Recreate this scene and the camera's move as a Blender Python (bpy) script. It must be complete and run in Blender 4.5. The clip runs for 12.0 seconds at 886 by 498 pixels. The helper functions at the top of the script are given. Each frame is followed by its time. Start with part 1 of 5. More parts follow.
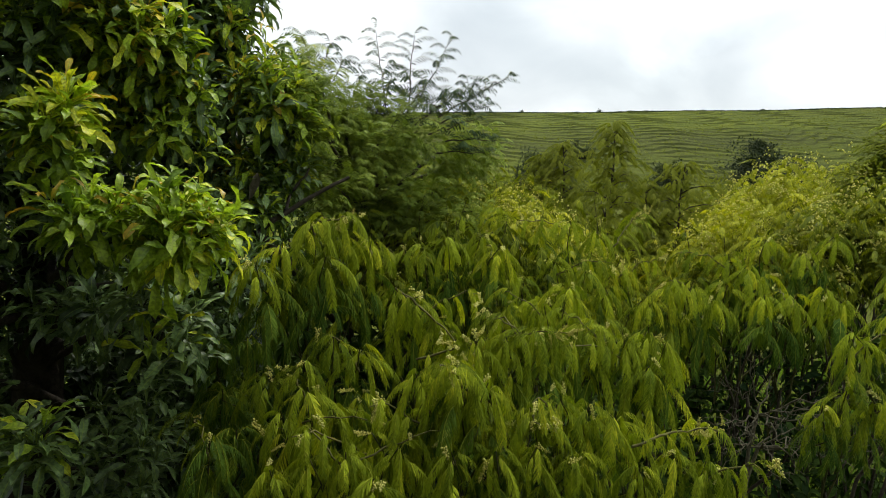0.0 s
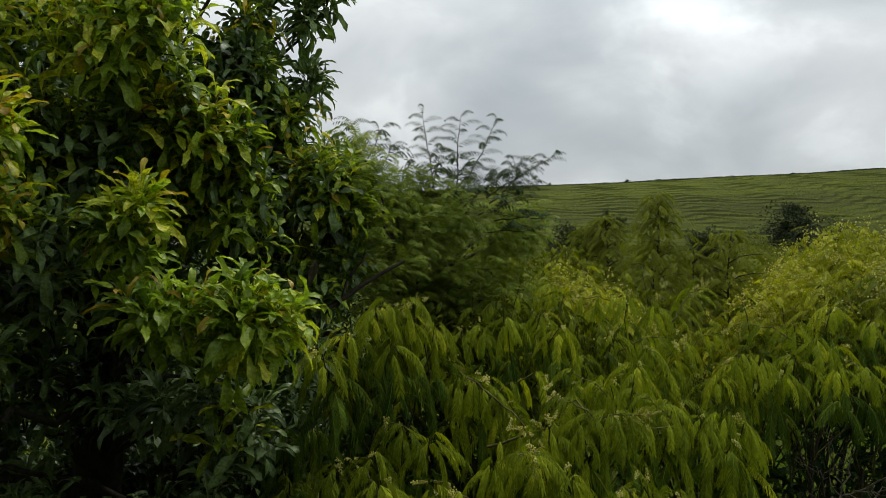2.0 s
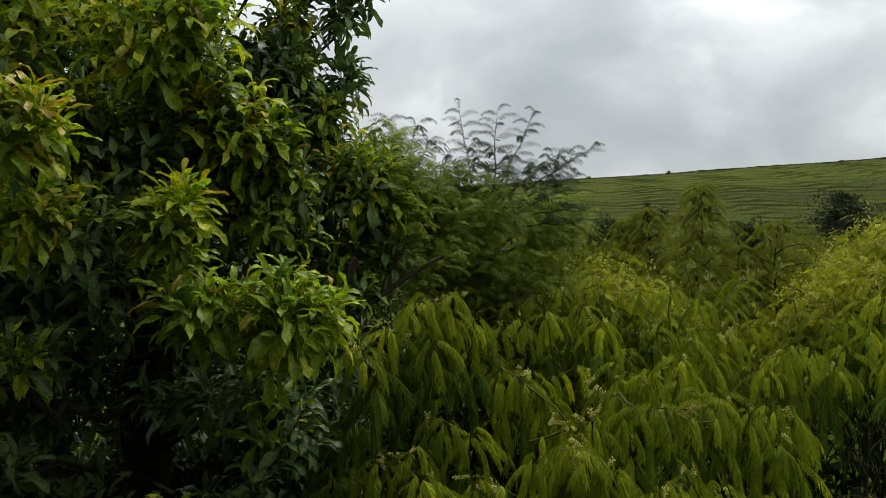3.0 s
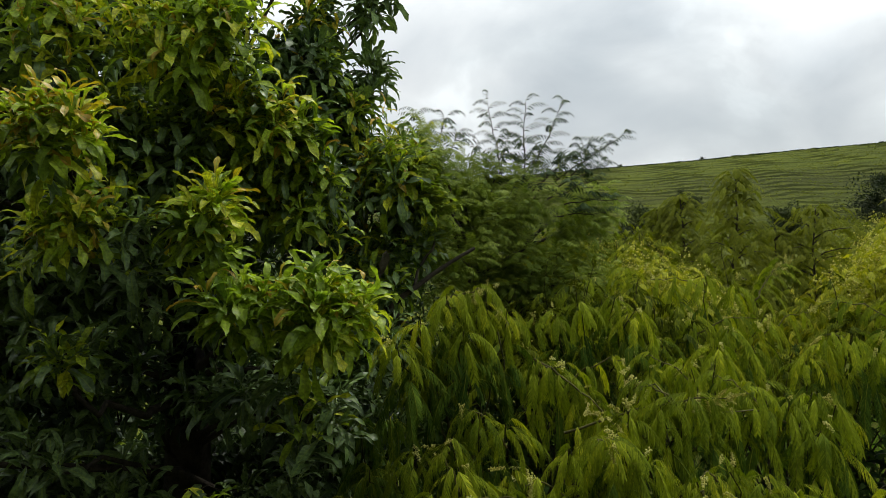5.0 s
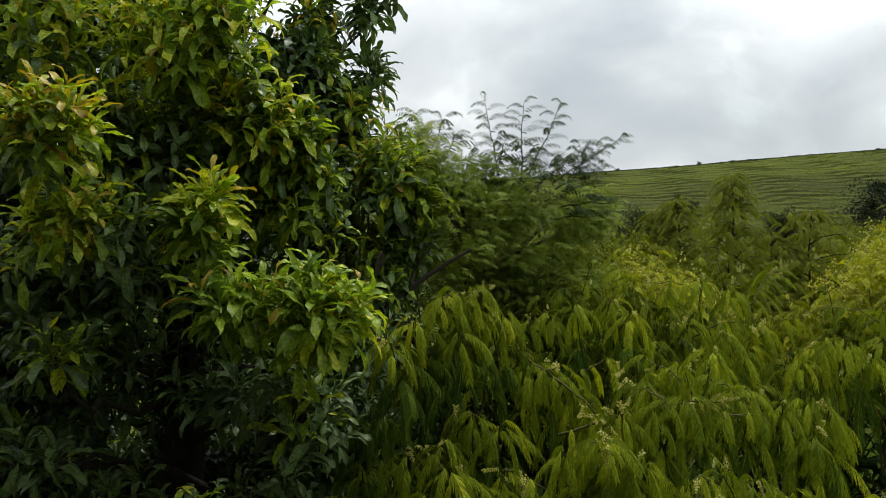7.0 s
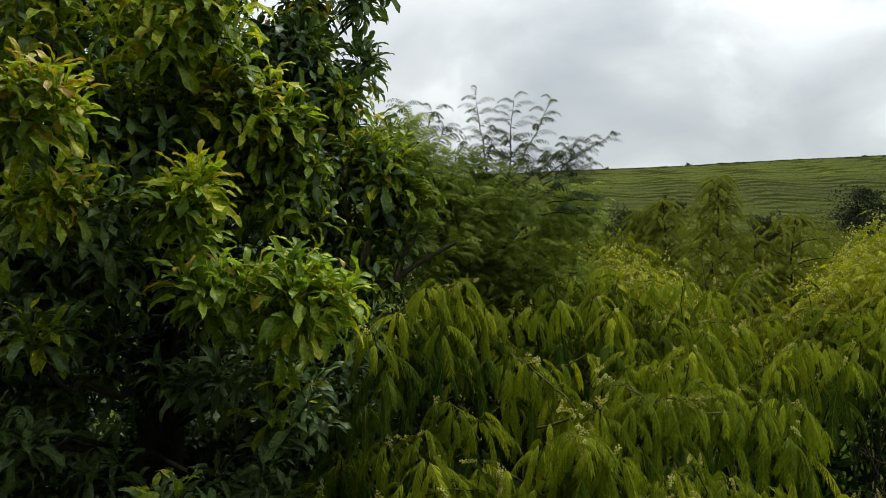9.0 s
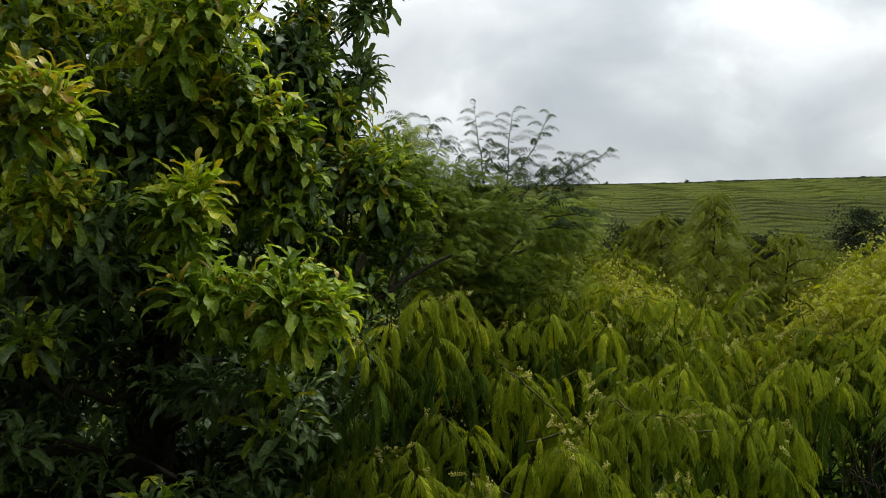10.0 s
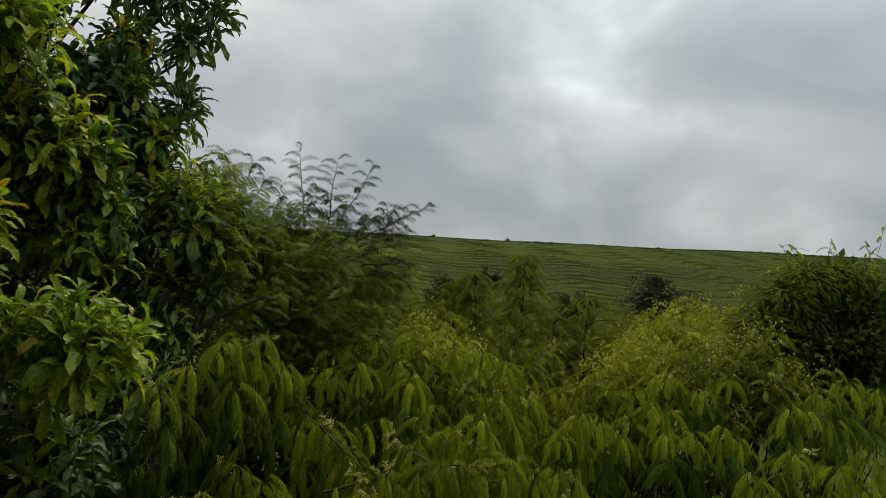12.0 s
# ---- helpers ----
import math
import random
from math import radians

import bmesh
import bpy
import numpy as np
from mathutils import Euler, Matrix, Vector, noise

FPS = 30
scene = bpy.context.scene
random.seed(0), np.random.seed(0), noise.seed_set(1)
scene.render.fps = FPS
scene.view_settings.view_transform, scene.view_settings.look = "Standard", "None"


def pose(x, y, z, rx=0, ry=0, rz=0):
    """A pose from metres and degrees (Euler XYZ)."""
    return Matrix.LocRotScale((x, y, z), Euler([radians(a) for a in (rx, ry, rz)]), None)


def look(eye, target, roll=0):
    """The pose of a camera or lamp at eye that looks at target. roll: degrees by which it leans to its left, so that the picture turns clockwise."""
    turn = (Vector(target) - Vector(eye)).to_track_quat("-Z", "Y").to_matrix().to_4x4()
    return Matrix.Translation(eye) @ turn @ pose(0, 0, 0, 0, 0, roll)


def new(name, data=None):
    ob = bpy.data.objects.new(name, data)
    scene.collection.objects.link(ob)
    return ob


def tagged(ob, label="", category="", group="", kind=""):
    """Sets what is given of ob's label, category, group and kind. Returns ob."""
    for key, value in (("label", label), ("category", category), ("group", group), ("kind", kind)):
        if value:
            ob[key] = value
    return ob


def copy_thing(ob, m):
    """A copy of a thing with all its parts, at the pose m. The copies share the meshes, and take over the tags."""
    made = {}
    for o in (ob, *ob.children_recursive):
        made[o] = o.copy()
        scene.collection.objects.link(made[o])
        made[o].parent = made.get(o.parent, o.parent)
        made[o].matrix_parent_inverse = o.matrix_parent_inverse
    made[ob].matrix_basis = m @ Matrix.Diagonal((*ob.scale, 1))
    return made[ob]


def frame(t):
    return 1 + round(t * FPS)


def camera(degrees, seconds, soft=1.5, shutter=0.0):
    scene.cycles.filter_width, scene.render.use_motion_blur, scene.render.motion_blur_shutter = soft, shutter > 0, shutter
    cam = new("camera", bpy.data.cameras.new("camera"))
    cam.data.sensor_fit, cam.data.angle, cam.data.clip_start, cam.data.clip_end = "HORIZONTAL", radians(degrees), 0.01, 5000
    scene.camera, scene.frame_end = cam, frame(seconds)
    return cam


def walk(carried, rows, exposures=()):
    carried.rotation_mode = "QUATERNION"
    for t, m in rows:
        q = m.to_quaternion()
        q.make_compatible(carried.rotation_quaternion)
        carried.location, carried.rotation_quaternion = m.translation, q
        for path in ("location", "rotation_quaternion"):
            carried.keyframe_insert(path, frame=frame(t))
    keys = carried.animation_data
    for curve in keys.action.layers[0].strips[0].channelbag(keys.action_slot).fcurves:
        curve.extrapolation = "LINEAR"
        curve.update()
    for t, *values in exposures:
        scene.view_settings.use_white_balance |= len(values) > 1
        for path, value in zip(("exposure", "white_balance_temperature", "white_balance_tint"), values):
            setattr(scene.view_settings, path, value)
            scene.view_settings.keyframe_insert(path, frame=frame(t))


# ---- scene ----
# ---------------------------------------------------------------- camera
cam = camera(62.69, 12.0, soft=0.7)
PATH = [
    (0.0, pose(0.139, -0.056, 3.378, 83.142, -1.628, -7.969)),
    (0.5, pose(0.044, -0.039, 3.397, 85.276, -0.859, -10.398)),
    (1.0, pose(-0.035, -0.033, 3.415, 87.657, -0.523, -9.538)),
    (1.5, pose(-0.024, -0.026, 3.422, 88.914, 0.027, -7.468)),
    (2.0, pose(-0.009, -0.014, 3.413, 88.995, 0.409, -5.698)),
    (2.5, pose(-0.006, -0.007, 3.406, 88.808, 0.969, -4.059)),
    (3.0, pose(-0.004, 0.000, 3.405, 88.730, 1.419, -2.617)),
    (3.5, pose(-0.002, 0.002, 3.406, 88.741, 1.883, -1.067)),
    (5.5, pose(-0.002, 0.000, 3.402, 88.159, 2.698, -0.144)),
    (6.0, pose(0.000, 0.000, 3.400, 88.168, 2.499, -0.080)),
    (6.5, pose(0.001, -0.000, 3.401, 88.327, 2.162, -0.174)),
    (7.0, pose(0.001, -0.000, 3.400, 88.369, 2.038, -0.421)),
    (9.0, pose(0.012, -0.013, 3.394, 87.830, 0.307, -1.341)),
    (9.5, pose(0.026, -0.023, 3.401, 88.096, -0.867, -1.800)),
    (10.0, pose(0.029, -0.028, 3.401, 88.700, -0.975, -1.445)),
    (10.5, pose(0.038, -0.038, 3.398, 89.629, -0.949, -1.568)),
    (11.0, pose(0.077, -0.046, 3.402, 91.116, -1.768, -3.401)),
    (11.5, pose(0.104, -0.054, 3.401, 91.937, -3.374, -7.282)),
    (12.0, pose(0.091, -0.071, 3.410, 93.018, -4.636, -15.060)),
]
EXPOSURES = [(0.0, 0.4), (0.5, -0.05), (1.0, -0.27), (2.5, -0.33), (3.7, -0.2), (5.5, 0.0), (9.0, -0.10), (10.5, -0.16), (11.0, -0.36), (11.5, -0.57), (12.0, -0.75)]
walk(cam, PATH, EXPOSURES)

# ---------------------------------------------------------------- sky and sun
SUN_ELEVATION, SUN_TURN = radians(60), radians(32)
world = bpy.data.worlds.new("overcast_sky")
scene.world = world
world.use_nodes = True
nt = world.node_tree
nt.nodes.clear()


def node(tree, kind, **inputs):
    n = tree.nodes.new(kind)
    for key, value in inputs.items():
        n.inputs[key.replace("_", " ")].default_value = value
    return n


def ramp(tree, fac, stops):
    n = tree.nodes.new("ShaderNodeValToRGB")
    while len(n.color_ramp.elements) < len(stops):
        n.color_ramp.elements.new(0.5)
    for e, (at, colour) in zip(n.color_ramp.elements, stops):
        e.position, e.color = at, (*colour, 1)
    tree.links.new(fac, n.inputs[0])
    return n.outputs[0]


def mix(tree, fac, a, b, blend="MIX"):
    n = tree.nodes.new("ShaderNodeMix")
    n.data_type, n.blend_type = "RGBA", blend
    for socket, value in ((n.inputs[0], fac), (n.inputs[6], a), (n.inputs[7], b)):
        if isinstance(value, bpy.types.NodeSocket):
            tree.links.new(value, socket)
        else:
            socket.default_value = value
    return n.outputs[2]


def build_world():
    sky = nt.nodes.new("ShaderNodeTexSky")
    sky.sky_type, sky.sun_disc = "NISHITA", False
    sky.sun_elevation, sky.sun_rotation = SUN_ELEVATION, SUN_TURN
    clear = mix(nt, 1.0, sky.outputs[0], (0.1, 0.1, 0.1, 1), "MULTIPLY")
    coord = nt.nodes.new("ShaderNodeTexCoord")
    shift = nt.nodes.new("ShaderNodeMapping")
    shift.inputs["Scale"].default_value = (1.0, 1.0, 1.7)
    shift.inputs["Location"].default_value = (0.35, 0.1, 0.2)
    nt.links.new(coord.outputs["Generated"], shift.inputs["Vector"])
    big = node(nt, "ShaderNodeTexNoise", Scale=2.1, Detail=3.0, Roughness=0.5, Distortion=0.4)
    fine = node(nt, "ShaderNodeTexNoise", Scale=4.6, Detail=6.0, Roughness=0.5, Distortion=0.4)
    for n in (big, fine):
        nt.links.new(shift.outputs[0], n.inputs["Vector"])
    grey = ramp(nt, big.outputs["Fac"], [(0.30, (0.58, 0.63, 0.66)), (0.46, (0.76, 0.795, 0.81)), (0.62, (0.86, 0.88, 0.885))])
    puffs = ramp(nt, fine.outputs["Fac"], [(0.30, (0.83, 0.845, 0.86)), (0.44, (0.95, 0.955, 0.96)), (0.52, (1.02, 1.02, 1.015)), (0.58, (1.10, 1.10, 1.09)), (0.64, (1.26, 1.26, 1.24))])
    clouds = mix(nt, 1.0, grey, puffs, "MULTIPLY")
    split = nt.nodes.new("ShaderNodeSeparateXYZ")
    nt.links.new(coord.outputs["Generated"], split.inputs[0])
    clouds = mix(nt, 1.0, clouds, ramp(nt, split.outputs["Z"], [(0.0, (0.83, 0.85, 0.88)), (0.10, (0.90, 0.915, 0.93)), (0.20, (1.03, 1.04, 1.05)), (0.29, (1.18, 1.19, 1.20)), (0.40, (1.50, 1.51, 1.51)), (1.0, (1.75, 1.75, 1.73))]), "MULTIPLY")
    near_sun = nt.nodes.new("ShaderNodeVectorMath")
    near_sun.operation = "DOT_PRODUCT"
    nt.links.new(coord.outputs["Generated"], near_sun.inputs[0])
    near_sun.inputs[1].default_value = (math.sin(SUN_TURN) * math.cos(SUN_ELEVATION), math.cos(SUN_TURN) * math.cos(SUN_ELEVATION), math.sin(SUN_ELEVATION))
    clouds = mix(nt, 1.0, clouds, ramp(nt, near_sun.outputs["Value"], [(0.4, (1.0, 1.0, 1.0)), (0.75, (1.10, 1.10, 1.09)), (1.0, (2.1, 2.06, 1.98))]), "MULTIPLY")
    # a thin, bright gap in the cloud
    gap_noise = node(nt, "ShaderNodeTexNoise", Scale=9.0, Detail=4.0, Roughness=0.6)
    nt.links.new(coord.outputs["Generated"], gap_noise.inputs["Vector"])
    centred = nt.nodes.new("ShaderNodeVectorMath")
    centred.operation = "SUBTRACT"
    nt.links.new(gap_noise.outputs["Color"], centred.inputs[0])
    centred.inputs[1].default_value = (0.5, 0.5, 0.5)
    drift = nt.nodes.new("ShaderNodeVectorMath")
    drift.operation = "MULTIPLY_ADD"
    nt.links.new(centred.outputs[0], drift.inputs[0])
    drift.inputs[1].default_value = (0.16, 0.16, 0.16)
    nt.links.new(coord.outputs["Generated"], drift.inputs[2])
    unit_way = nt.nodes.new("ShaderNodeVectorMath")
    unit_way.operation = "NORMALIZE"
    nt.links.new(drift.outputs[0], unit_way.inputs[0])
    for turn, rise, reach, light in ((23, 18, 6.0, 1.36), (27, 13, 4.0, 1.18)):
        gap = nt.nodes.new("ShaderNodeVectorMath")
        gap.operation = "DOT_PRODUCT"
        nt.links.new(unit_way.outputs[0], gap.inputs[0])
        gap.inputs[1].default_value = (math.sin(radians(turn)) * math.cos(radians(rise)), math.cos(radians(turn)) * math.cos(radians(rise)), math.sin(radians(rise)))
        clouds = mix(nt, 1.0, clouds, ramp(nt, gap.outputs["Value"], [(math.cos(radians(reach)), (1.0, 1.0, 1.0)), (math.cos(radians(reach * 0.6)), (1 + 0.35 * (light - 1),) * 3), (1.0, (light,) * 3)]), "MULTIPLY")
    back = nt.nodes.new("ShaderNodeBackground")
    nt.links.new(mix(nt, 0.93, clear, clouds), back.inputs["Color"])
    back.inputs["Strength"].default_value = 0.96
    out = nt.nodes.new("ShaderNodeOutputWorld")
    nt.links.new(back.outputs[0], out.inputs[0])


build_world()
sun = new("sun", bpy.data.lights.new("sun", "SUN"))
sun.data.energy, sun.data.angle, sun.data.color = 2.2, radians(18), (1.0, 0.96, 0.88)
sun.matrix_world = look((9, 10, 22), (9 - math.sin(SUN_TURN) * math.cos(SUN_ELEVATION), 10 - math.cos(SUN_TURN) * math.cos(SUN_ELEVATION), 22 - math.sin(SUN_ELEVATION)))


# ---------------------------------------------------------------- materials
def material(name):
    m = bpy.data.materials.new(name)
    m.use_nodes = True
    t = m.node_tree
    return m, t, t.nodes["Principled BSDF"], t.nodes["Material Output"]


def leafy(name, dark, light, accent=None, rough=0.45, through_light=0.3, patch=2.5, gloss=0.4, speckle=0.45, mottle=0.5):
    """Living leaf: colour varies by clump, by piece and along the blade; light comes through it."""
    m, t, bsdf, out = material(name)
    geo = t.nodes.new("ShaderNodeNewGeometry")
    info = t.nodes.new("ShaderNodeObjectInfo")
    clump = node(t, "ShaderNodeTexNoise", Scale=patch, Detail=2.0)
    t.links.new(geo.outputs["Position"], clump.inputs["Vector"])
    total = None
    for source, weight in ((clump.outputs["Fac"], 0.9), (geo.outputs["Random Per Island"], speckle), (info.outputs["Random"], 0.6)):
        n = t.nodes.new("ShaderNodeMath")
        n.operation = "MULTIPLY_ADD"
        t.links.new(source, n.inputs[0])
        n.inputs[1].default_value = weight
        if total is None:
            n.inputs[2].default_value = -0.46 - (speckle - 0.45) * 0.5
        else:
            t.links.new(total, n.inputs[2])
        total = n.outputs[0]
    stops = [(0.1, dark), (0.75, light)]
    if accent:
        stops.append((0.92, accent))
    colour = ramp(t, total, stops)
    grain = node(t, "ShaderNodeTexNoise", Scale=70.0, Detail=3.0)
    t.links.new(geo.outputs["Position"], grain.inputs["Vector"])
    colour = mix(t, mottle, colour, ramp(t, grain.outputs["Fac"], [(0.36, (0.5, 0.52, 0.5)), (0.64, (1.15, 1.12, 1.0))]), "MULTIPLY")
    t.links.new(colour, bsdf.inputs["Base Color"])
    bsdf.inputs["Roughness"].default_value = rough
    bsdf.inputs["Specular IOR Level"].default_value = gloss
    bump = node(t, "ShaderNodeBump", Strength=0.25, Distance=0.003)
    t.links.new(grain.outputs["Fac"], bump.inputs["Height"])
    t.links.new(bump.outputs[0], bsdf.inputs["Normal"])
    trans = t.nodes.new("ShaderNodeBsdfTranslucent")
    t.links.new(mix(t, 1.0, colour, (1.25, 1.3, 0.6, 1), "MULTIPLY"), trans.inputs["Color"])
    both = t.nodes.new("ShaderNodeMixShader")
    both.inputs[0].default_value = through_light
    t.links.new(bsdf.outputs[0], both.inputs[1])
    t.links.new(trans.outputs[0], both.inputs[2])
    t.links.new(both.outputs[0], out.inputs["Surface"])
    return m


def barky(name, dark, light, scale=30.0):
    m, t, bsdf, out = material(name)
    geo = t.nodes.new("ShaderNodeNewGeometry")
    a = node(t, "ShaderNodeTexNoise", Scale=scale, Detail=6.0, Roughness=0.7)
    t.links.new(geo.outputs["Position"], a.inputs["Vector"])
    t.links.new(ramp(t, a.outputs["Fac"], [(0.3, dark), (0.7, light)]), bsdf.inputs["Base Color"])
    bsdf.inputs["Roughness"].default_value = 0.85
    bsdf.inputs["Specular IOR Level"].default_value = 0.15
    bump = node(t, "ShaderNodeBump", Strength=0.7, Distance=0.01)
    t.links.new(a.outputs["Fac"], bump.inputs["Height"])
    t.links.new(bump.outputs[0], bsdf.inputs["Normal"])
    return m


def grassy(name):
    m, t, bsdf, out = material(name)
    geo = t.nodes.new("ShaderNodeNewGeometry")
    stretch = t.nodes.new("ShaderNodeMapping")
    stretch.inputs["Scale"].default_value = (0.3, 1.0, 1.0)
    t.links.new(geo.outputs["Position"], stretch.inputs["Vector"])
    wide = node(t, "ShaderNodeTexNoise", Scale=0.09, Detail=3.0)
    mid = node(t, "ShaderNodeTexNoise", Scale=0.75, Detail=4.0, Roughness=0.6, Distortion=0.6)
    fine = node(t, "ShaderNodeTexNoise", Scale=7.0, Detail=6.0, Roughness=0.7)
    for n in (wide, mid):
        t.links.new(stretch.outputs[0], n.inputs["Vector"])
    t.links.new(geo.outputs["Position"], fine.inputs["Vector"])
    colour = ramp(t, mid.outputs["Fac"], [(0.34, (0.038, 0.050, 0.008)), (0.5, (0.056, 0.071, 0.010)), (0.66, (0.084, 0.098, 0.012))])
    colour = mix(t, ramp(t, wide.outputs["Fac"], [(0.40, (0, 0, 0)), (0.60, (0.75, 0.75, 0.75))]), colour, (0.030, 0.035, 0.011, 1))
    # shade on the steep faces of the cattle paths, put into the colour
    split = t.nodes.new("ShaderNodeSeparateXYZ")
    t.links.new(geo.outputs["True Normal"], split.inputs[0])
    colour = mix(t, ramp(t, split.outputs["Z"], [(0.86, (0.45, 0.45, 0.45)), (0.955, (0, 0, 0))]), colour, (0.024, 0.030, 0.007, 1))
    # light on the level treads, put into the colour as a paler green
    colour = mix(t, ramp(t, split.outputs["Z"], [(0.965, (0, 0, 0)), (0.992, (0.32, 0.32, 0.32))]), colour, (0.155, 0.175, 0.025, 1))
    colour = mix(t, 0.6, colour, ramp(t, fine.outputs["Fac"], [(0.3, (0.4, 0.42, 0.4)), (0.65, (1.15, 1.15, 1.1))]), "MULTIPLY")
    t.links.new(colour, bsdf.inputs["Base Color"])
    bsdf.inputs["Roughness"].default_value = 0.9
    bsdf.inputs["Specular IOR Level"].default_value = 0.03
    bump = node(t, "ShaderNodeBump", Strength=0.8, Distance=0.15)
    t.links.new(fine.outputs["Fac"], bump.inputs["Height"])
    t.links.new(bump.outputs[0], bsdf.inputs["Normal"])
    return m


M_OLD = leafy("mature_leaf", (0.016, 0.037, 0.017), (0.136, 0.215, 0.070), rough=0.40, through_light=0.16, gloss=0.28, speckle=0.8, mottle=0.9)
M_YOUNG = leafy("young_leaf", (0.135, 0.225, 0.022), (0.385, 0.52, 0.040), (0.56, 0.58, 0.040), rough=0.42, through_light=0.40, gloss=0.28, speckle=0.8, mottle=0.9)
M_FLUSH = leafy("flushing_leaf", (0.38, 0.24, 0.02), (0.56, 0.44, 0.03), rough=0.45, through_light=0.3, speckle=0.7)
M_FEATHER = leafy("feathery_leaf", (0.10, 0.152, 0.020), (0.275, 0.345, 0.045), (0.41, 0.44, 0.055), rough=0.65, through_light=0.3, gloss=0.1, speckle=0.45)
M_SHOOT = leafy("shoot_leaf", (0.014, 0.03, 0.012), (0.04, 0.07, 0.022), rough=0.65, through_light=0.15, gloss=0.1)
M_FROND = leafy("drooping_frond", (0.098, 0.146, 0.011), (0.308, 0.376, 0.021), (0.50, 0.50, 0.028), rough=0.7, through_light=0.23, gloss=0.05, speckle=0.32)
# the drooping frond again, its colour darkened to stand for shade
M_FROND_SHADE = leafy("shade_dark_frond", (0.025, 0.060, 0.009), (0.118, 0.188, 0.020), (0.215, 0.27, 0.023), rough=0.7, through_light=0.20, gloss=0.05, speckle=0.32)
M_FROND_FAR = leafy("yellow_green_frond", (0.032, 0.052, 0.004), (0.165, 0.195, 0.008), (0.38, 0.355, 0.024), rough=0.7, through_light=0.18, gloss=0.05, speckle=0.45)
M_SAPLING = leafy("sapling_leaf", (0.058, 0.078, 0.011), (0.175, 0.195, 0.022), rough=0.7, through_light=0.35, gloss=0.06)
M_DARKBUSH = leafy("scrub_leaf", (0.012, 0.021, 0.010), (0.043, 0.058, 0.021), rough=0.7, through_light=0.15, gloss=0.15)
M_GOLD = leafy("golden_frond", (0.095, 0.125, 0.008), (0.34, 0.36, 0.015), (0.52, 0.50, 0.022), rough=0.65, through_light=0.3, gloss=0.15, speckle=0.45)
M_DENSE = leafy("dense_shrub_leaf", (0.055, 0.085, 0.020), (0.150, 0.200, 0.040), rough=0.7, through_light=0.15, gloss=0.05)
# near-black green of the added bushes that stand in for deep shade
M_UNDER = leafy("gap_shade_leaf", (0.010, 0.024, 0.007), (0.045, 0.080, 0.013), rough=0.75, through_light=0.12, gloss=0.08, speckle=0.7)
M_STEM = barky("dark_olive_stem", (0.020, 0.022, 0.007), (0.070, 0.070, 0.020))
M_RIB = leafy("pale_midrib", (0.12, 0.15, 0.012), (0.25, 0.27, 0.022), rough=0.7, through_light=0.2, gloss=0.06)
M_VEIN = leafy("leaf_midrib", (0.05, 0.085, 0.022), (0.18, 0.25, 0.055), rough=0.5, through_light=0.2, gloss=0.2)
M_VEIN_YOUNG = leafy("young_leaf_midrib", (0.13, 0.22, 0.02), (0.33, 0.42, 0.05), rough=0.5, through_light=0.3, gloss=0.2)
M_BARK = barky("dark_wet_bark", (0.012, 0.010, 0.008), (0.06, 0.05, 0.035))
M_TWIG = barky("green_brown_twig", (0.05, 0.05, 0.015), (0.14, 0.13, 0.04))
M_DEAD = barky("grey_dead_twig", (0.045, 0.040, 0.026), (0.14, 0.125, 0.085))
M_PETAL = leafy("cream_petal", (0.48, 0.46, 0.12), (0.70, 0.67, 0.25), rough=0.7, through_light=0.3, gloss=0.1)
M_BUD = leafy("yellow_bud", (0.35, 0.33, 0.06), (0.55, 0.52, 0.14), rough=0.7, through_light=0.3, gloss=0.2)
M_PLASTER = barky("blocker_plaster", (0.10, 0.095, 0.085), (0.18, 0.17, 0.15), 6.0)
M_GRASS = grassy("hill_grass")
M_BLADE = leafy("grass_blade", (0.08, 0.10, 0.016), (0.16, 0.18, 0.03), rough=0.8, through_light=0.3, patch=0.6, gloss=0.1)
M_LAWN = leafy("bright_grass_blade", (0.08, 0.15, 0.02), (0.18, 0.28, 0.04), rough=0.8, through_light=0.3, patch=1.5, gloss=0.1)


# ---------------------------------------------------------------- mesh tools
rng = np.random.default_rng(7)


def mesh(name, verts, faces, mat, ribs=None, smooth=True, rib_mat=None):
    """A mesh from arrays of points and of faces with the same number of corners each; ribs marks the faces of leaf midribs."""
    verts, faces = np.asarray(verts, np.float32), np.asarray(faces, np.int32)
    me = bpy.data.meshes.new(name)
    me.vertices.add(len(verts))
    me.vertices.foreach_set("co", verts.ravel())
    n, k = faces.shape
    me.loops.add(n * k)
    me.loops.foreach_set("vertex_index", faces.ravel())
    me.polygons.add(n)
    me.polygons.foreach_set("loop_start", np.arange(0, n * k, k, dtype=np.int32))
    me.polygons.foreach_set("use_smooth", np.full(n, smooth))
    me.update(calc_edges=True)
    me.materials.append(mat)
    if ribs is not None and np.any(ribs):
        me.materials.append(rib_mat or M_RIB)
        me.polygons.foreach_set("material_index", np.asarray(ribs, np.int32))
    return me


def root(name, base, label, category, group="", kind=""):
    ob = new(name)
    ob.empty_display_size = 0.2
    ob.location = base
    return tagged(ob, label, category, group, kind)


def under(name, me, parent, m=None, label="", kind=""):
    """A mesh object in world place m as a part of parent (an Empty that is not turned)."""
    ob = new(name, me)
    ob.parent = parent
    ob.matrix_parent_inverse = Matrix.Translation(-parent.location)
    if m is not None:
        ob.matrix_basis = m
    return tagged(ob, label, kind=kind)


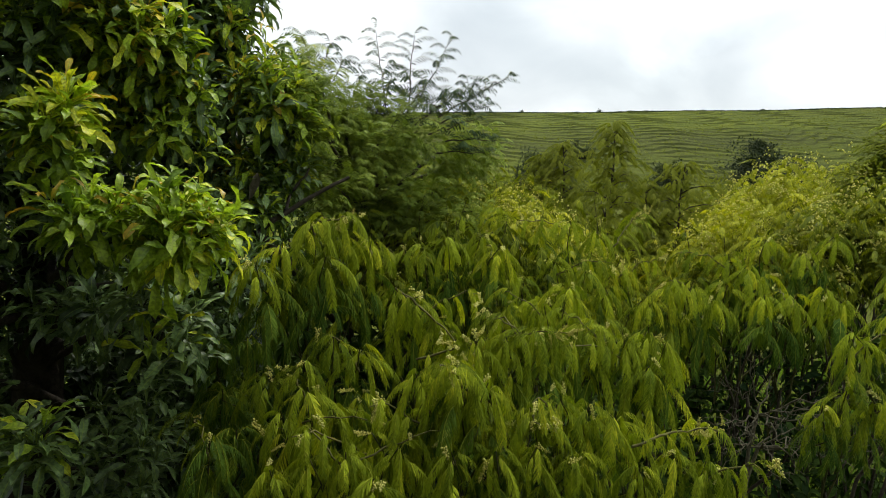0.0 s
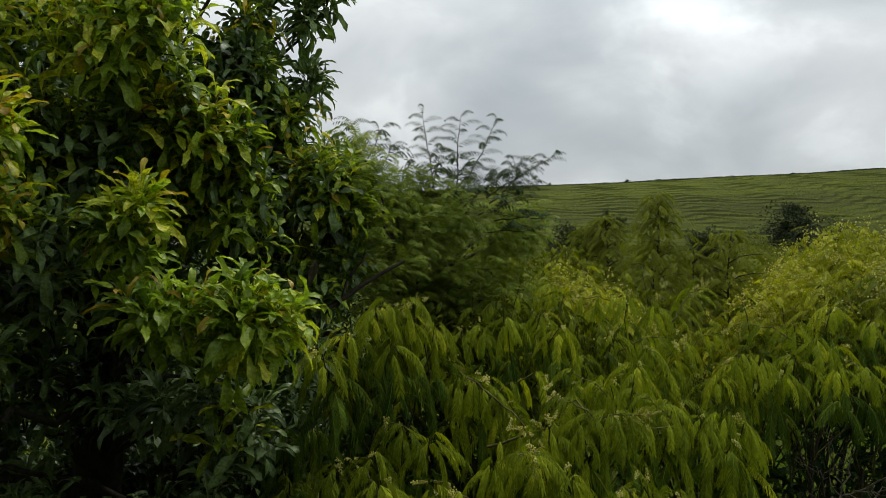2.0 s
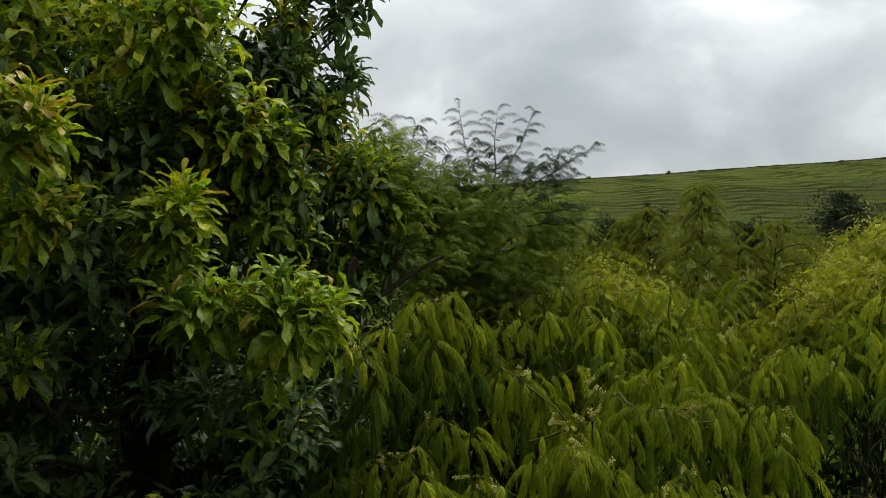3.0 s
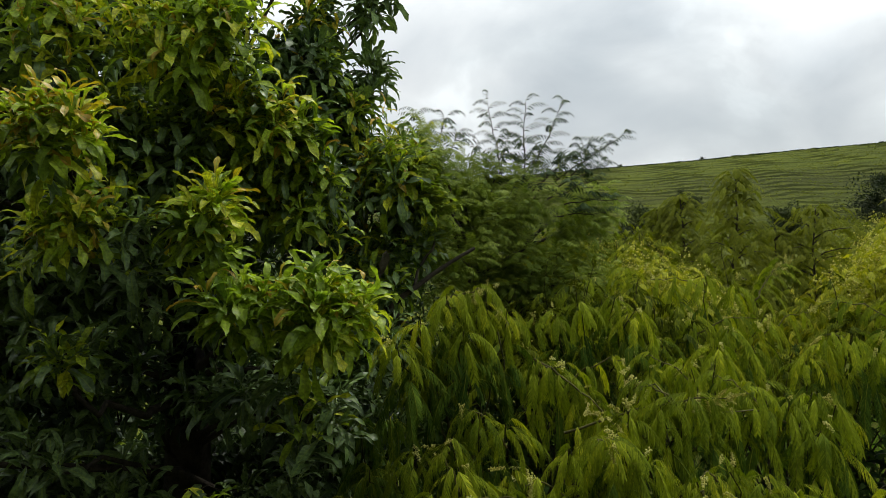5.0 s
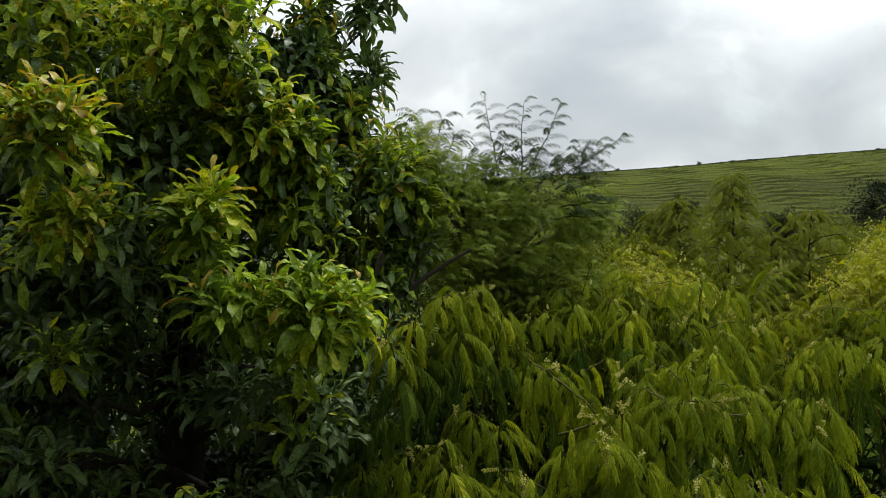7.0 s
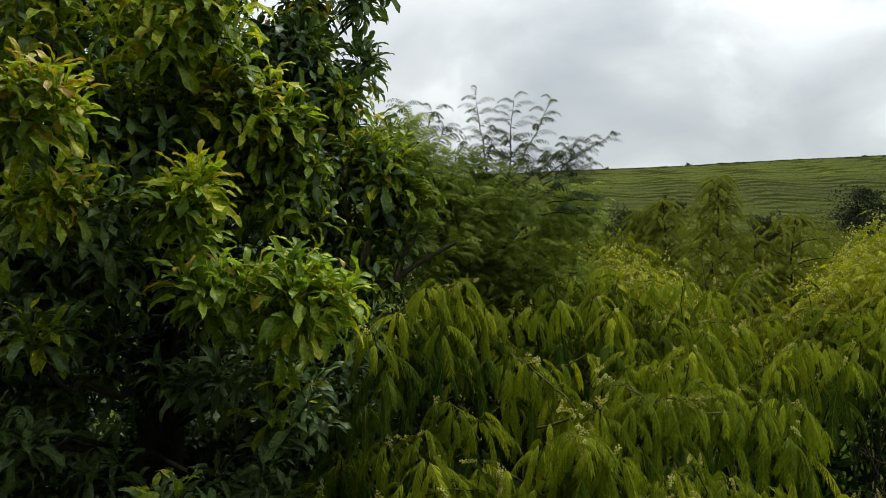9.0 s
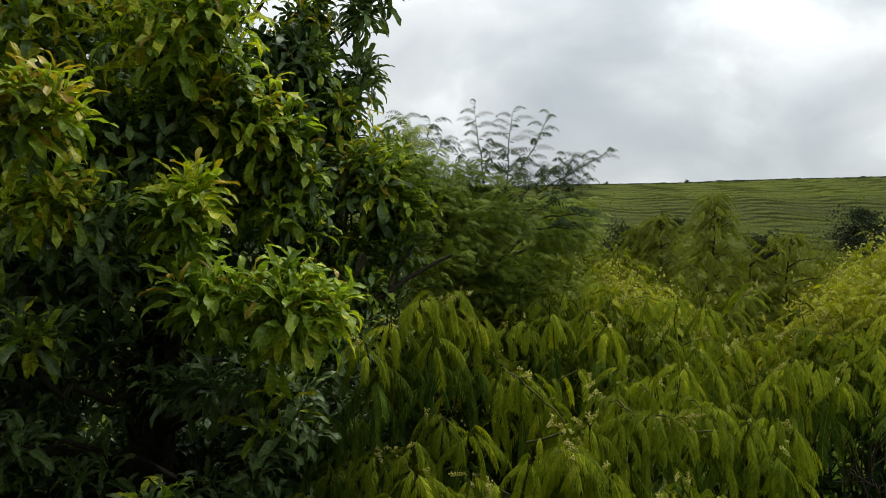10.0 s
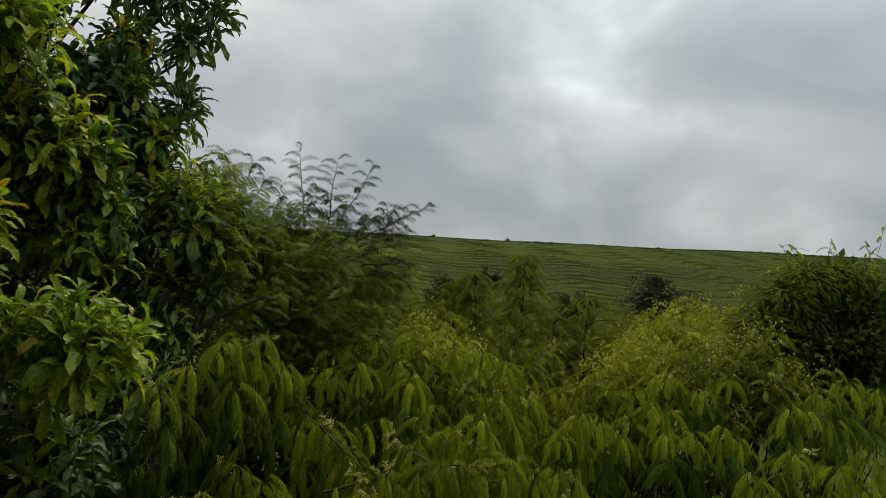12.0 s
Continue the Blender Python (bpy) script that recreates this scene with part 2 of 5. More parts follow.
def tube(points, radii, sides=6):
    """A tapered round limb along points, with a closed tip."""
    pts, rad = np.asarray(points, float), np.asarray(radii, float)
    tang = np.gradient(pts, axis=0)
    tang /= np.linalg.norm(tang, axis=1)[:, None] + 1e-9
    ref = np.where(np.abs(tang[:, 2:3]) > 0.9, [[1.0, 0, 0]], [[0, 0, 1.0]])
    a = np.cross(tang, ref)
    a /= np.linalg.norm(a, axis=1)[:, None] + 1e-9
    b = np.cross(tang, a)
    ang = np.arange(sides) * 2 * np.pi / sides
    ring = pts[:, None] + rad[:, None, None] * (np.cos(ang)[None, :, None] * a[:, None] + np.sin(ang)[None, :, None] * b[:, None])
    v = ring.reshape(-1, 3)
    f = []
    for i in range(len(pts) - 1):
        for j in range(sides):
            k = (j + 1) % sides
            f.append((i * sides + j, i * sides + k, (i + 1) * sides + k, (i + 1) * sides + j))
    return v, np.array(f)


def curve_points(a, b, sag=0.0, wobble=0.0, n=7):
    """A bowed, slightly crooked way from a to b."""
    a, b = np.asarray(a, float), np.asarray(b, float)
    s = np.linspace(0, 1, n)[:, None]
    p = a + (b - a) * s
    p[:, 2] += sag * 4 * (s * (1 - s))[:, 0]
    p[1:-1] += rng.normal(0, wobble, (n - 2, 3))
    return p


def limb(name, parent, a, b, r0, r1, sag=0.0, wobble=0.01, mat=None, sides=6, n=7, label=""):
    v, f = tube(curve_points(a, b, sag, wobble, n), np.linspace(r0, r1, n), sides)
    return under(name, mesh(name, v, f, mat or M_BARK), parent, label=label)


def unit(v):
    v = np.asarray(v, float)
    return v / (np.linalg.norm(v, axis=-1, keepdims=True) + 1e-9)


def frames(ydir, up):
    """Turns whose y axis runs along ydir and whose z axis is as near to up as it can be."""
    y = unit(ydir)
    x = unit(np.cross(y, up))
    z = np.cross(x, y)
    return np.stack([x, y, z], axis=-1)


def joined(templates, which, turns, places, sizes):
    """All placed templates as one set of points and faces."""
    vs, fs, ms, base = [], [], [], 0
    for k, (tv, tf, ribs) in enumerate(templates):
        sel = np.nonzero(which == k)[0]
        if not len(sel):
            continue
        v = np.einsum("nij,vj->nvi", turns[sel], tv) * sizes[sel][:, None, None] + places[sel][:, None]
        f = tf[None] + (np.arange(len(sel)) * len(tv))[:, None, None] + base
        vs.append(v.reshape(-1, 3))
        fs.append(f.reshape(-1, tf.shape[1]))
        ms.append(np.tile(np.arange(len(tf)) < ribs, len(sel)))
        base += len(sel) * len(tv)
    return np.concatenate(vs), np.concatenate(fs), np.concatenate(ms)


def matrix(turn, place, size):
    m = Matrix([list(map(float, row)) for row in turn * size]).to_4x4()
    m.translation = Vector([float(c) for c in place])
    return m


# ---------------------------------------------------------------- leaf shapes
def broad_leaf(rise, droop, fold, twist, width, rows=8):
    """A long leaf, narrow at the stalk, widest past its middle and blunt, with a wavy edge, arching over and folded along a slim midrib, one unit long on y."""
    v = []
    y = z = 0.0
    columns = (-1, -0.5, 0.5, 1) if rows > 4 else (-1, 0, 1)
    for i in range(rows + 1):
        s = i / rows
        w = max(0.010, width * 0.98 * s ** 0.85 * (1 - s ** 6) ** 0.7)
        a = rise - (rise + droop) * s ** 0.9
        tw = twist * s
        for c in columns:
            if abs(c) == 0.5:
                v.append((math.copysign(0.016 * (1 - 0.6 * s), c) + 0.10 * twist * s * s, y, z + 0.004))
                continue
            edge = w * (1 + 0.13 * math.sin(13.0 * s + c * 2.1 + 5 * twist))
            wave = 0.045 * math.sin(11.0 * s + c * 1.7 + 3 * twist) * abs(c) * min(1, 3 * s)
            v.append((c * edge * math.cos(tw) + 0.10 * twist * s * s, y, z + abs(c) * w * fold + c * w * math.sin(tw) + wave))
        y += math.cos(a) / rows
        z += math.sin(a) / rows
    n = len(columns)
    order = (1, 0, 2) if n == 4 else (0, 1)
    f = []
    for c in order:
        for i in range(rows):
            p = i * n + c
            f += [(p, p + 1, p + n + 1), (p, p + n + 1, p + n)]
    return np.array(v), np.array(f), 2 * rows if n == 4 else 0


def frond_shape(pairs, start, end, power, angle, hang, seed, pinna, width, segs=3, n=8):
    """A feathered leaf one unit long: an arching midrib along y, with pairs of slim side feathers that hang from it."""
    r = np.random.default_rng(seed)
    s = np.linspace(0, 1, n)
    ang = start + (end - start) * s ** power
    step = np.c_[np.zeros(n), np.cos(ang), np.sin(ang)] / (n - 1)
    mid = np.concatenate([[[0, 0, 0]], np.cumsum(step[:-1], axis=0)])
    v, f = [], []
    for i in range(n):
        w = 0.0075 * (1 - 0.7 * s[i])
        v += [mid[i] + (w, 0, 0), mid[i] + (-w, 0, 0), mid[i] + (0, 0.5 * w, w)]
    for i in range(n - 1):
        for j in range(3):
            a, b = i * 3 + j, i * 3 + (j + 1) % 3
            f += [(a, b, b + 3), (a, b + 3, a + 3)]
    ribs = len(f)
    for k in range(pairs):
        at = 0.12 + 0.87 * k / (pairs - 1)
        p = np.array([np.interp(at, s, mid[:, c]) for c in range(3)])
        a = np.interp(at, s, ang)
        along = np.array([0, math.cos(a), math.sin(a)])
        normal = np.array([0, -math.sin(a), math.cos(a)])
        size = pinna * (0.42 + 0.68 * math.sin(math.pi * min(1, at * 0.85 + 0.1)) ** 0.7) * r.uniform(0.78, 1.15)
        for side in (-1, 1):
            turn = angle * (0.85 + 0.45 * at) * r.uniform(0.88, 1.12)
            way = unit(along * math.cos(turn) + np.array([side * math.sin(turn), 0, 0]) - normal * 0.15 + r.normal(0, 0.05, 3))
            q, b0 = p, len(v)
            lean = normal + r.normal(0, 0.18, 3)
            for i in range(segs + 1):
                u = i / segs
                w = width * (0.45 + 1.1 * u - 1.45 * u * u) * r.uniform(0.65, 1.3)
                across = unit(np.cross(way, lean))
                if i < segs:
                    v += [q - across * w, q + across * w]
                else:
                    v.append(q)
                way = unit(way + np.array([0, 0, -hang]) / segs)
                q = q + way * size / segs
            for i in range(segs - 1):
                c = b0 + 2 * i
                f += [(c, c + 1, c + 3), (c, c + 3, c + 2)]
            c = b0 + 2 * (segs - 1)
            f.append((c, c + 1, c + 2))
    return np.array(v), np.array(f), ribs


LEAVES = [broad_leaf(*p) for p in ((0.35, 0.7, 0.35, 0.3, 0.175), (0.5, 0.9, 0.45, -0.4, 0.16), (0.4, 1.1, 0.3, 0.4, 0.18), (0.6, 1.2, 0.4, 0.2, 0.165), (0.25, 0.5, 0.6, 0.5, 0.15), (0.5, 0.8, 0.5, -0.5, 0.16), (0.2, 0.5, 0.25, -0.2, 0.19), (0.6, 1.5, 0.4, 0.3, 0.175))]
LEAVES_PLAIN = [broad_leaf(*p, 4) for p in ((0.5, 0.5, 0.4, 0.2, 0.23), (0.6, 0.9, 0.5, -0.5, 0.21), (0.4, 1.2, 0.35, 0.5, 0.22), (0.6, 0.7, 0.7, -0.9, 0.20))]
LEAF_BIT = [(np.array([(0, 0, 0), (0.3, 0.45, 0.1), (0, 1, -0.1), (-0.3, 0.45, 0.1)]), np.array([(0, 1, 2), (0, 2, 3)]), 0)]
HANGING = [frond_shape(*p, 0.0118, 2) for p in ((34, 0.65, -1.50, 0.42, 0.52, 0.8, 11, 0.27), (33, 0.45, -1.54, 0.36, 0.46, 0.8, 12, 0.25), (35, 0.85, -1.50, 0.46, 0.56, 0.7, 13, 0.27), (34, 0.25, -1.52, 0.34, 0.50, 0.8, 14, 0.26), (32, 0.70, -1.38, 0.52, 0.60, 0.8, 15, 0.28), (35, 0.55, -1.56, 0.32, 0.46, 0.7, 16, 0.24))]
HANGING_LIGHT = [frond_shape(*p, 0.038, 2, 5) for p in ((11, 0.7, -1.5, 0.42, 0.58, 0.9, 21, 0.23), (11, 0.5, -1.5, 0.45, 0.55, 0.9, 22, 0.22), (10, 0.9, -1.35, 0.50, 0.62, 1.0, 23, 0.24))]
SPREADING = [frond_shape(*p, 0.030, 2) for p in ((12, 0.6, -1.0, 0.9, 0.90, 0.5, 31, 0.30), (13, 0.7, -1.2, 0.9, 0.85, 0.6, 32, 0.28), (11, 0.4, -0.8, 1.0, 0.95, 0.45, 33, 0.31))]
PLUME = [frond_shape(*p, 0.034) for p in ((9, 0.7, -1.3, 0.8, 0.8, 1.6, 34, 0.28), (10, 0.8, -1.5, 0.8, 0.75, 1.5, 35, 0.28), (8, 0.5, -1.1, 0.9, 0.85, 1.6, 36, 0.30))]


def shared(templates, name, mat, rib_mat=None):
    return [mesh(name, v, f, mat, np.arange(len(f)) < ribs, rib_mat=rib_mat) for v, f, ribs in templates]


LEAF_OLD, LEAF_YOUNG, LEAF_FLUSH = shared(LEAVES, "leaf", M_OLD, M_VEIN), shared(LEAVES, "leaf", M_YOUNG, M_VEIN_YOUNG), shared(LEAVES, "leaf", M_FLUSH, M_VEIN_YOUNG)
FROND_NEAR, FROND_SHADE = shared(HANGING, "frond", M_FROND), shared(HANGING, "frond", M_FROND_SHADE)


# ---------------------------------------------------------------- ground and hill
def ground_height(x, y):
    """Flat under the shrubs, a gentle rise, then the grass hill with stepped cattle paths up to its crest."""
    x, y = np.asarray(x, float), np.asarray(y, float)
    crest = 7.75 + 0.048 * np.clip(x, -80, 140)
    z = np.interp(y, [-300, 9, 14, 45], [0, 0, 0.5, 2.5])
    s = np.clip((y - 45) / 30, 0, 1)
    z = z + (crest - 2.5) * (s * 1.15 - 0.15 * s * s * s) * np.where(y > 45, 1, 0)
    z = z - np.clip(y - 76, 0, 4000) * 0.02
    far = np.clip((y - 30) / 12, 0, 1) * np.clip((84 - y) / 8, 0, 1)
    roll = 0.5 * np.sin(x * 0.11 + 1.0) + 0.35 * np.sin(x * 0.29 + y * 0.05)
    phase = y / 1.5 + 0.9 * np.sin(x * 0.13 + y * 0.06) + 0.5 * np.sin(x * 0.37 + 0.7) + 0.28 * np.sin(x * 0.83 - y * 0.31) + 0.16 * np.sin(x * 1.9 + y * 0.9) + 0.04 * np.sin(x * 4.4 - y * 1.6) + roll
    saw = phase - np.floor(phase)
    step = np.where(saw < 0.15, saw / 0.15, (1 - saw) / 0.85) - 0.5
    fade = np.clip(0.5 + 0.8 * np.sin(x * 0.51 + y * 0.37 + 2) * np.sin(x * 0.33 - y * 0.53) + 0.35 * np.sin(x * 1.07 + y * 0.83), 0.2, 1.1)
    return z + far * (0.14 * step * fade + 0.12 * roll)


def build_ground():
    xs = np.concatenate([np.linspace(-900, -40, 12)[:-1], np.linspace(-40, 0, 30)[:-1], np.linspace(0, 95, 300)[:-1], np.linspace(95, 160, 30)[:-1], np.linspace(160, 1200, 12)])
    ys = np.concatenate([np.linspace(-600, -10, 12)[:-1], np.linspace(-10, 30, 50)[:-1], np.linspace(30, 84, 480)[:-1], np.linspace(84, 120, 12)[:-1], np.linspace(120, 3000, 14)])
    gx, gy = np.meshgrid(xs, ys)
    gz = ground_height(gx, gy) + np.where((gx > 0) & (gx < 95) & (gy > 30) & (gy < 84), rng.normal(0, 0.004, gx.shape), 0)
    v = np.stack([gx, gy, gz], -1).reshape(-1, 3)
    w = len(xs)
    i = (np.arange(len(ys) - 1)[:, None] * w + np.arange(w - 1)[None]).ravel()
    f = np.stack([i, i + 1, i + w + 1, i + w], -1)
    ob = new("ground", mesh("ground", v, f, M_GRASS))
    tagged(ob, "green grassy ground rising into a hill ribbed with cattle paths", "ground", kind="structure")


def blades(n, x, y, tall, wide):
    """Tufts of three leaning blades each, on the ground."""
    z = ground_height(x, y)
    base = np.stack([x, y, z], -1)
    tri = []
    for k in range(4):
        a = rng.uniform(0, 2 * np.pi, n)
        side = np.stack([np.cos(a), np.sin(a), np.zeros(n)], -1) * (wide * rng.uniform(0.5, 1.2, n))[:, None]
        b = rng.uniform(0, 2 * np.pi, n)
        top = np.stack([np.cos(b) * 0.5, np.sin(b) * 0.5, np.ones(n)], -1) * (tall * rng.uniform(0.5, 1.3, n))[:, None]
        off = rng.normal(0, wide, (n, 3)) * [1, 1, 0]
        sink = np.array([0, 0, -0.03])
        tri.append(np.stack([base + off - side + sink, base + off + side + sink, base + off + top], 1))
    v = np.concatenate(tri).reshape(-1, 3)
    return v, np.arange(len(v)).reshape(-1, 3)


def build_grass():
    n = 4000
    y = 34 + 42 * rng.uniform(0, 1, n) ** 0.9
    x = y * rng.uniform(0.08, 1.35, n)
    ob = new("hill_grass", mesh("hill_grass", *blades(n, x, y, 0.07, 0.10), M_BLADE))
    tagged(ob, "tufts of yellow-green grass over the hillside", "grass", kind="stuff")
    n = 9000
    ob = new("meadow_grass", mesh("meadow_grass", *blades(n, rng.uniform(-4, 9, n), rng.uniform(1.0, 11, n), 0.16, 0.02), M_LAWN))
    tagged(ob, "bright green grass growing beneath the shrubs", "grass", kind="stuff")
    n = 5000
    x = rng.uniform(5, 100, n)
    ob = new("crest_grass", mesh("crest_grass", *blades(n, x, 75.6 + rng.normal(0, 0.5, n), 0.09, 0.12), M_DARKBUSH))
    tagged(ob, "dark ragged tufts along the crest of the hill", "grass", kind="stuff")


def light_blocker(name, centre, size):
    """A plain plastered slab behind, beside or above the camera, unseen and added to block light."""
    bm = bmesh.new()
    bmesh.ops.create_cube(bm, size=1.0, matrix=Matrix.Translation(centre) @ Matrix.Diagonal((*size, 1)))
    bmesh.ops.bevel(bm, geom=bm.edges[:], offset=0.01, segments=1, affect="EDGES")
    me = bpy.data.meshes.new(name)
    bm.to_mesh(me)
    bm.free()
    me.materials.append(M_PLASTER)
    tagged(new(name, me), "unseen plain plaster slab added to block sky light", "wall", kind="structure")


build_ground()
build_grass()
# unseen slabs that keep sky light off the foliage ahead
light_blocker("blocker_south", (-1.7, -1.4, 2.5), (9.0, 0.25, 5.2))
light_blocker("blocker_overhead", (-2.5, 0.15, 5.1), (7.4, 3.5, 0.18))
light_blocker("blocker_west", (-3.6, 0.5, 2.5), (0.25, 3.5, 5.2))


# ---------------------------------------------------------------- broadleaf tree
class Leafage:
    """Collects leaves for one tree: some become objects of their own, the rest one joined part."""

    def __init__(self):
        self.rows, self.plain, self.owner = [], False, None

    def sprig(self, tip, axis, n, size, young):
        axis = unit(np.asarray(axis) + rng.normal(0, 0.2, 3))
        side = unit(np.cross(axis, [0.3, 0.2, 0.9]))
        other = np.cross(axis, side)
        start = rng.uniform(0, 6.28)
        for i in range(n):
            s = i / max(1, n - 1)
            a = start + i * 2.4
            open_up = math.radians(34 + 62 * s + rng.normal(0, 9))
            out = math.cos(a) * side + math.sin(a) * other
            way = axis * math.cos(open_up) + out * math.sin(open_up)
            way = unit(way + np.array([0, 0, 0.06 - 0.2 * s]))
            length = size * (0.78 + 0.36 * s) * rng.uniform(0.78, 1.18)
            place = np.asarray(tip) - axis * 0.10 * s * size / 0.15 + way * 0.012
            up = unit(axis + np.array([0, 0, 0.8]) + rng.normal(0, 0.25, 3))
            self.rows.append((place, way, up, length, young, rng.integers(len(LEAVES)), self.plain, self.owner))

    def finish(self, parent, singles, near):
        order = sorted(range(len(self.rows)), key=lambda i: near(self.rows[i][0]))
        picked = set(order[:singles])
        for i in order[:singles]:
            place, way, up, length, young, k, plain, owner = self.rows[i]
            me = (LEAF_OLD, LEAF_YOUNG, LEAF_FLUSH)[young][k]
            under("leaf", me, owner or parent, matrix(frames(way, up), place, length))
        for kind, mat, name in ((0, M_OLD, "mature_foliage"), (1, M_YOUNG, "young_foliage"), (2, M_FLUSH, "flushing_foliage")):
            for plain, shapes in ((False, LEAVES), (True, LEAVES_PLAIN)):
                rest = [r for i, r in enumerate(self.rows) if i not in picked and r[4] == kind and r[6] == plain]
                if rest:
                    turns = frames(np.array([r[1] for r in rest]), np.array([r[2] for r in rest]))
                    v, f, mi = joined(shapes, np.array([r[5] % len(shapes) for r in rest]), turns, np.array([r[0] for r in rest]), np.array([r[3] for r in rest]))
                    under("inner_foliage" if plain else name, mesh(name, v, f, mat, mi, rib_mat=M_VEIN_YOUNG if kind else M_VEIN), parent, kind="stuff")


def lobe(leafage, parent, centre, radii, sprigs, young=0.0, size=0.15, flush=0.0, out_bias=(0.25, -0.75, 0.55), twig_from=None, leaves=10, fill=0.5):
    """A bough's bunch of sprigs over an ellipsoid, fullest on its lit outer side, with twigs to them."""
    centre, radii, bias = np.array(centre), np.array(radii) * np.ones(3), unit(out_bias)
    for i in range(sprigs):
        d = unit(rng.normal(0, 1, 3) + bias * 0.8)
        tip = centre + d * radii * rng.uniform(fill, 1.0)
        axis = unit(d * 0.7 + np.array([0, 0, 0.75]))
        light = 0.5 * (d @ bias) + 0.5
        fresh = rng.uniform() < young * (0.55 + 0.9 * light)
        kind = 2 if fresh and d[2] > -0.1 and rng.uniform() < 1.6 * flush else (1 if fresh else 0)
        if kind == 2:
            leafage.sprig(tip, axis, 4, size * 0.8, 2)
            leafage.sprig(tip - axis * 0.03, axis, leaves - 3, size, 1)
        else:
            leafage.sprig(tip, axis, leaves, size, kind)
        if twig_from is not None and i % 3 == 0:
            limb("twig", parent, twig_from, tip - axis * 0.04, 0.007, 0.003, 0.05, 0.015, M_BARK, 4, 5)


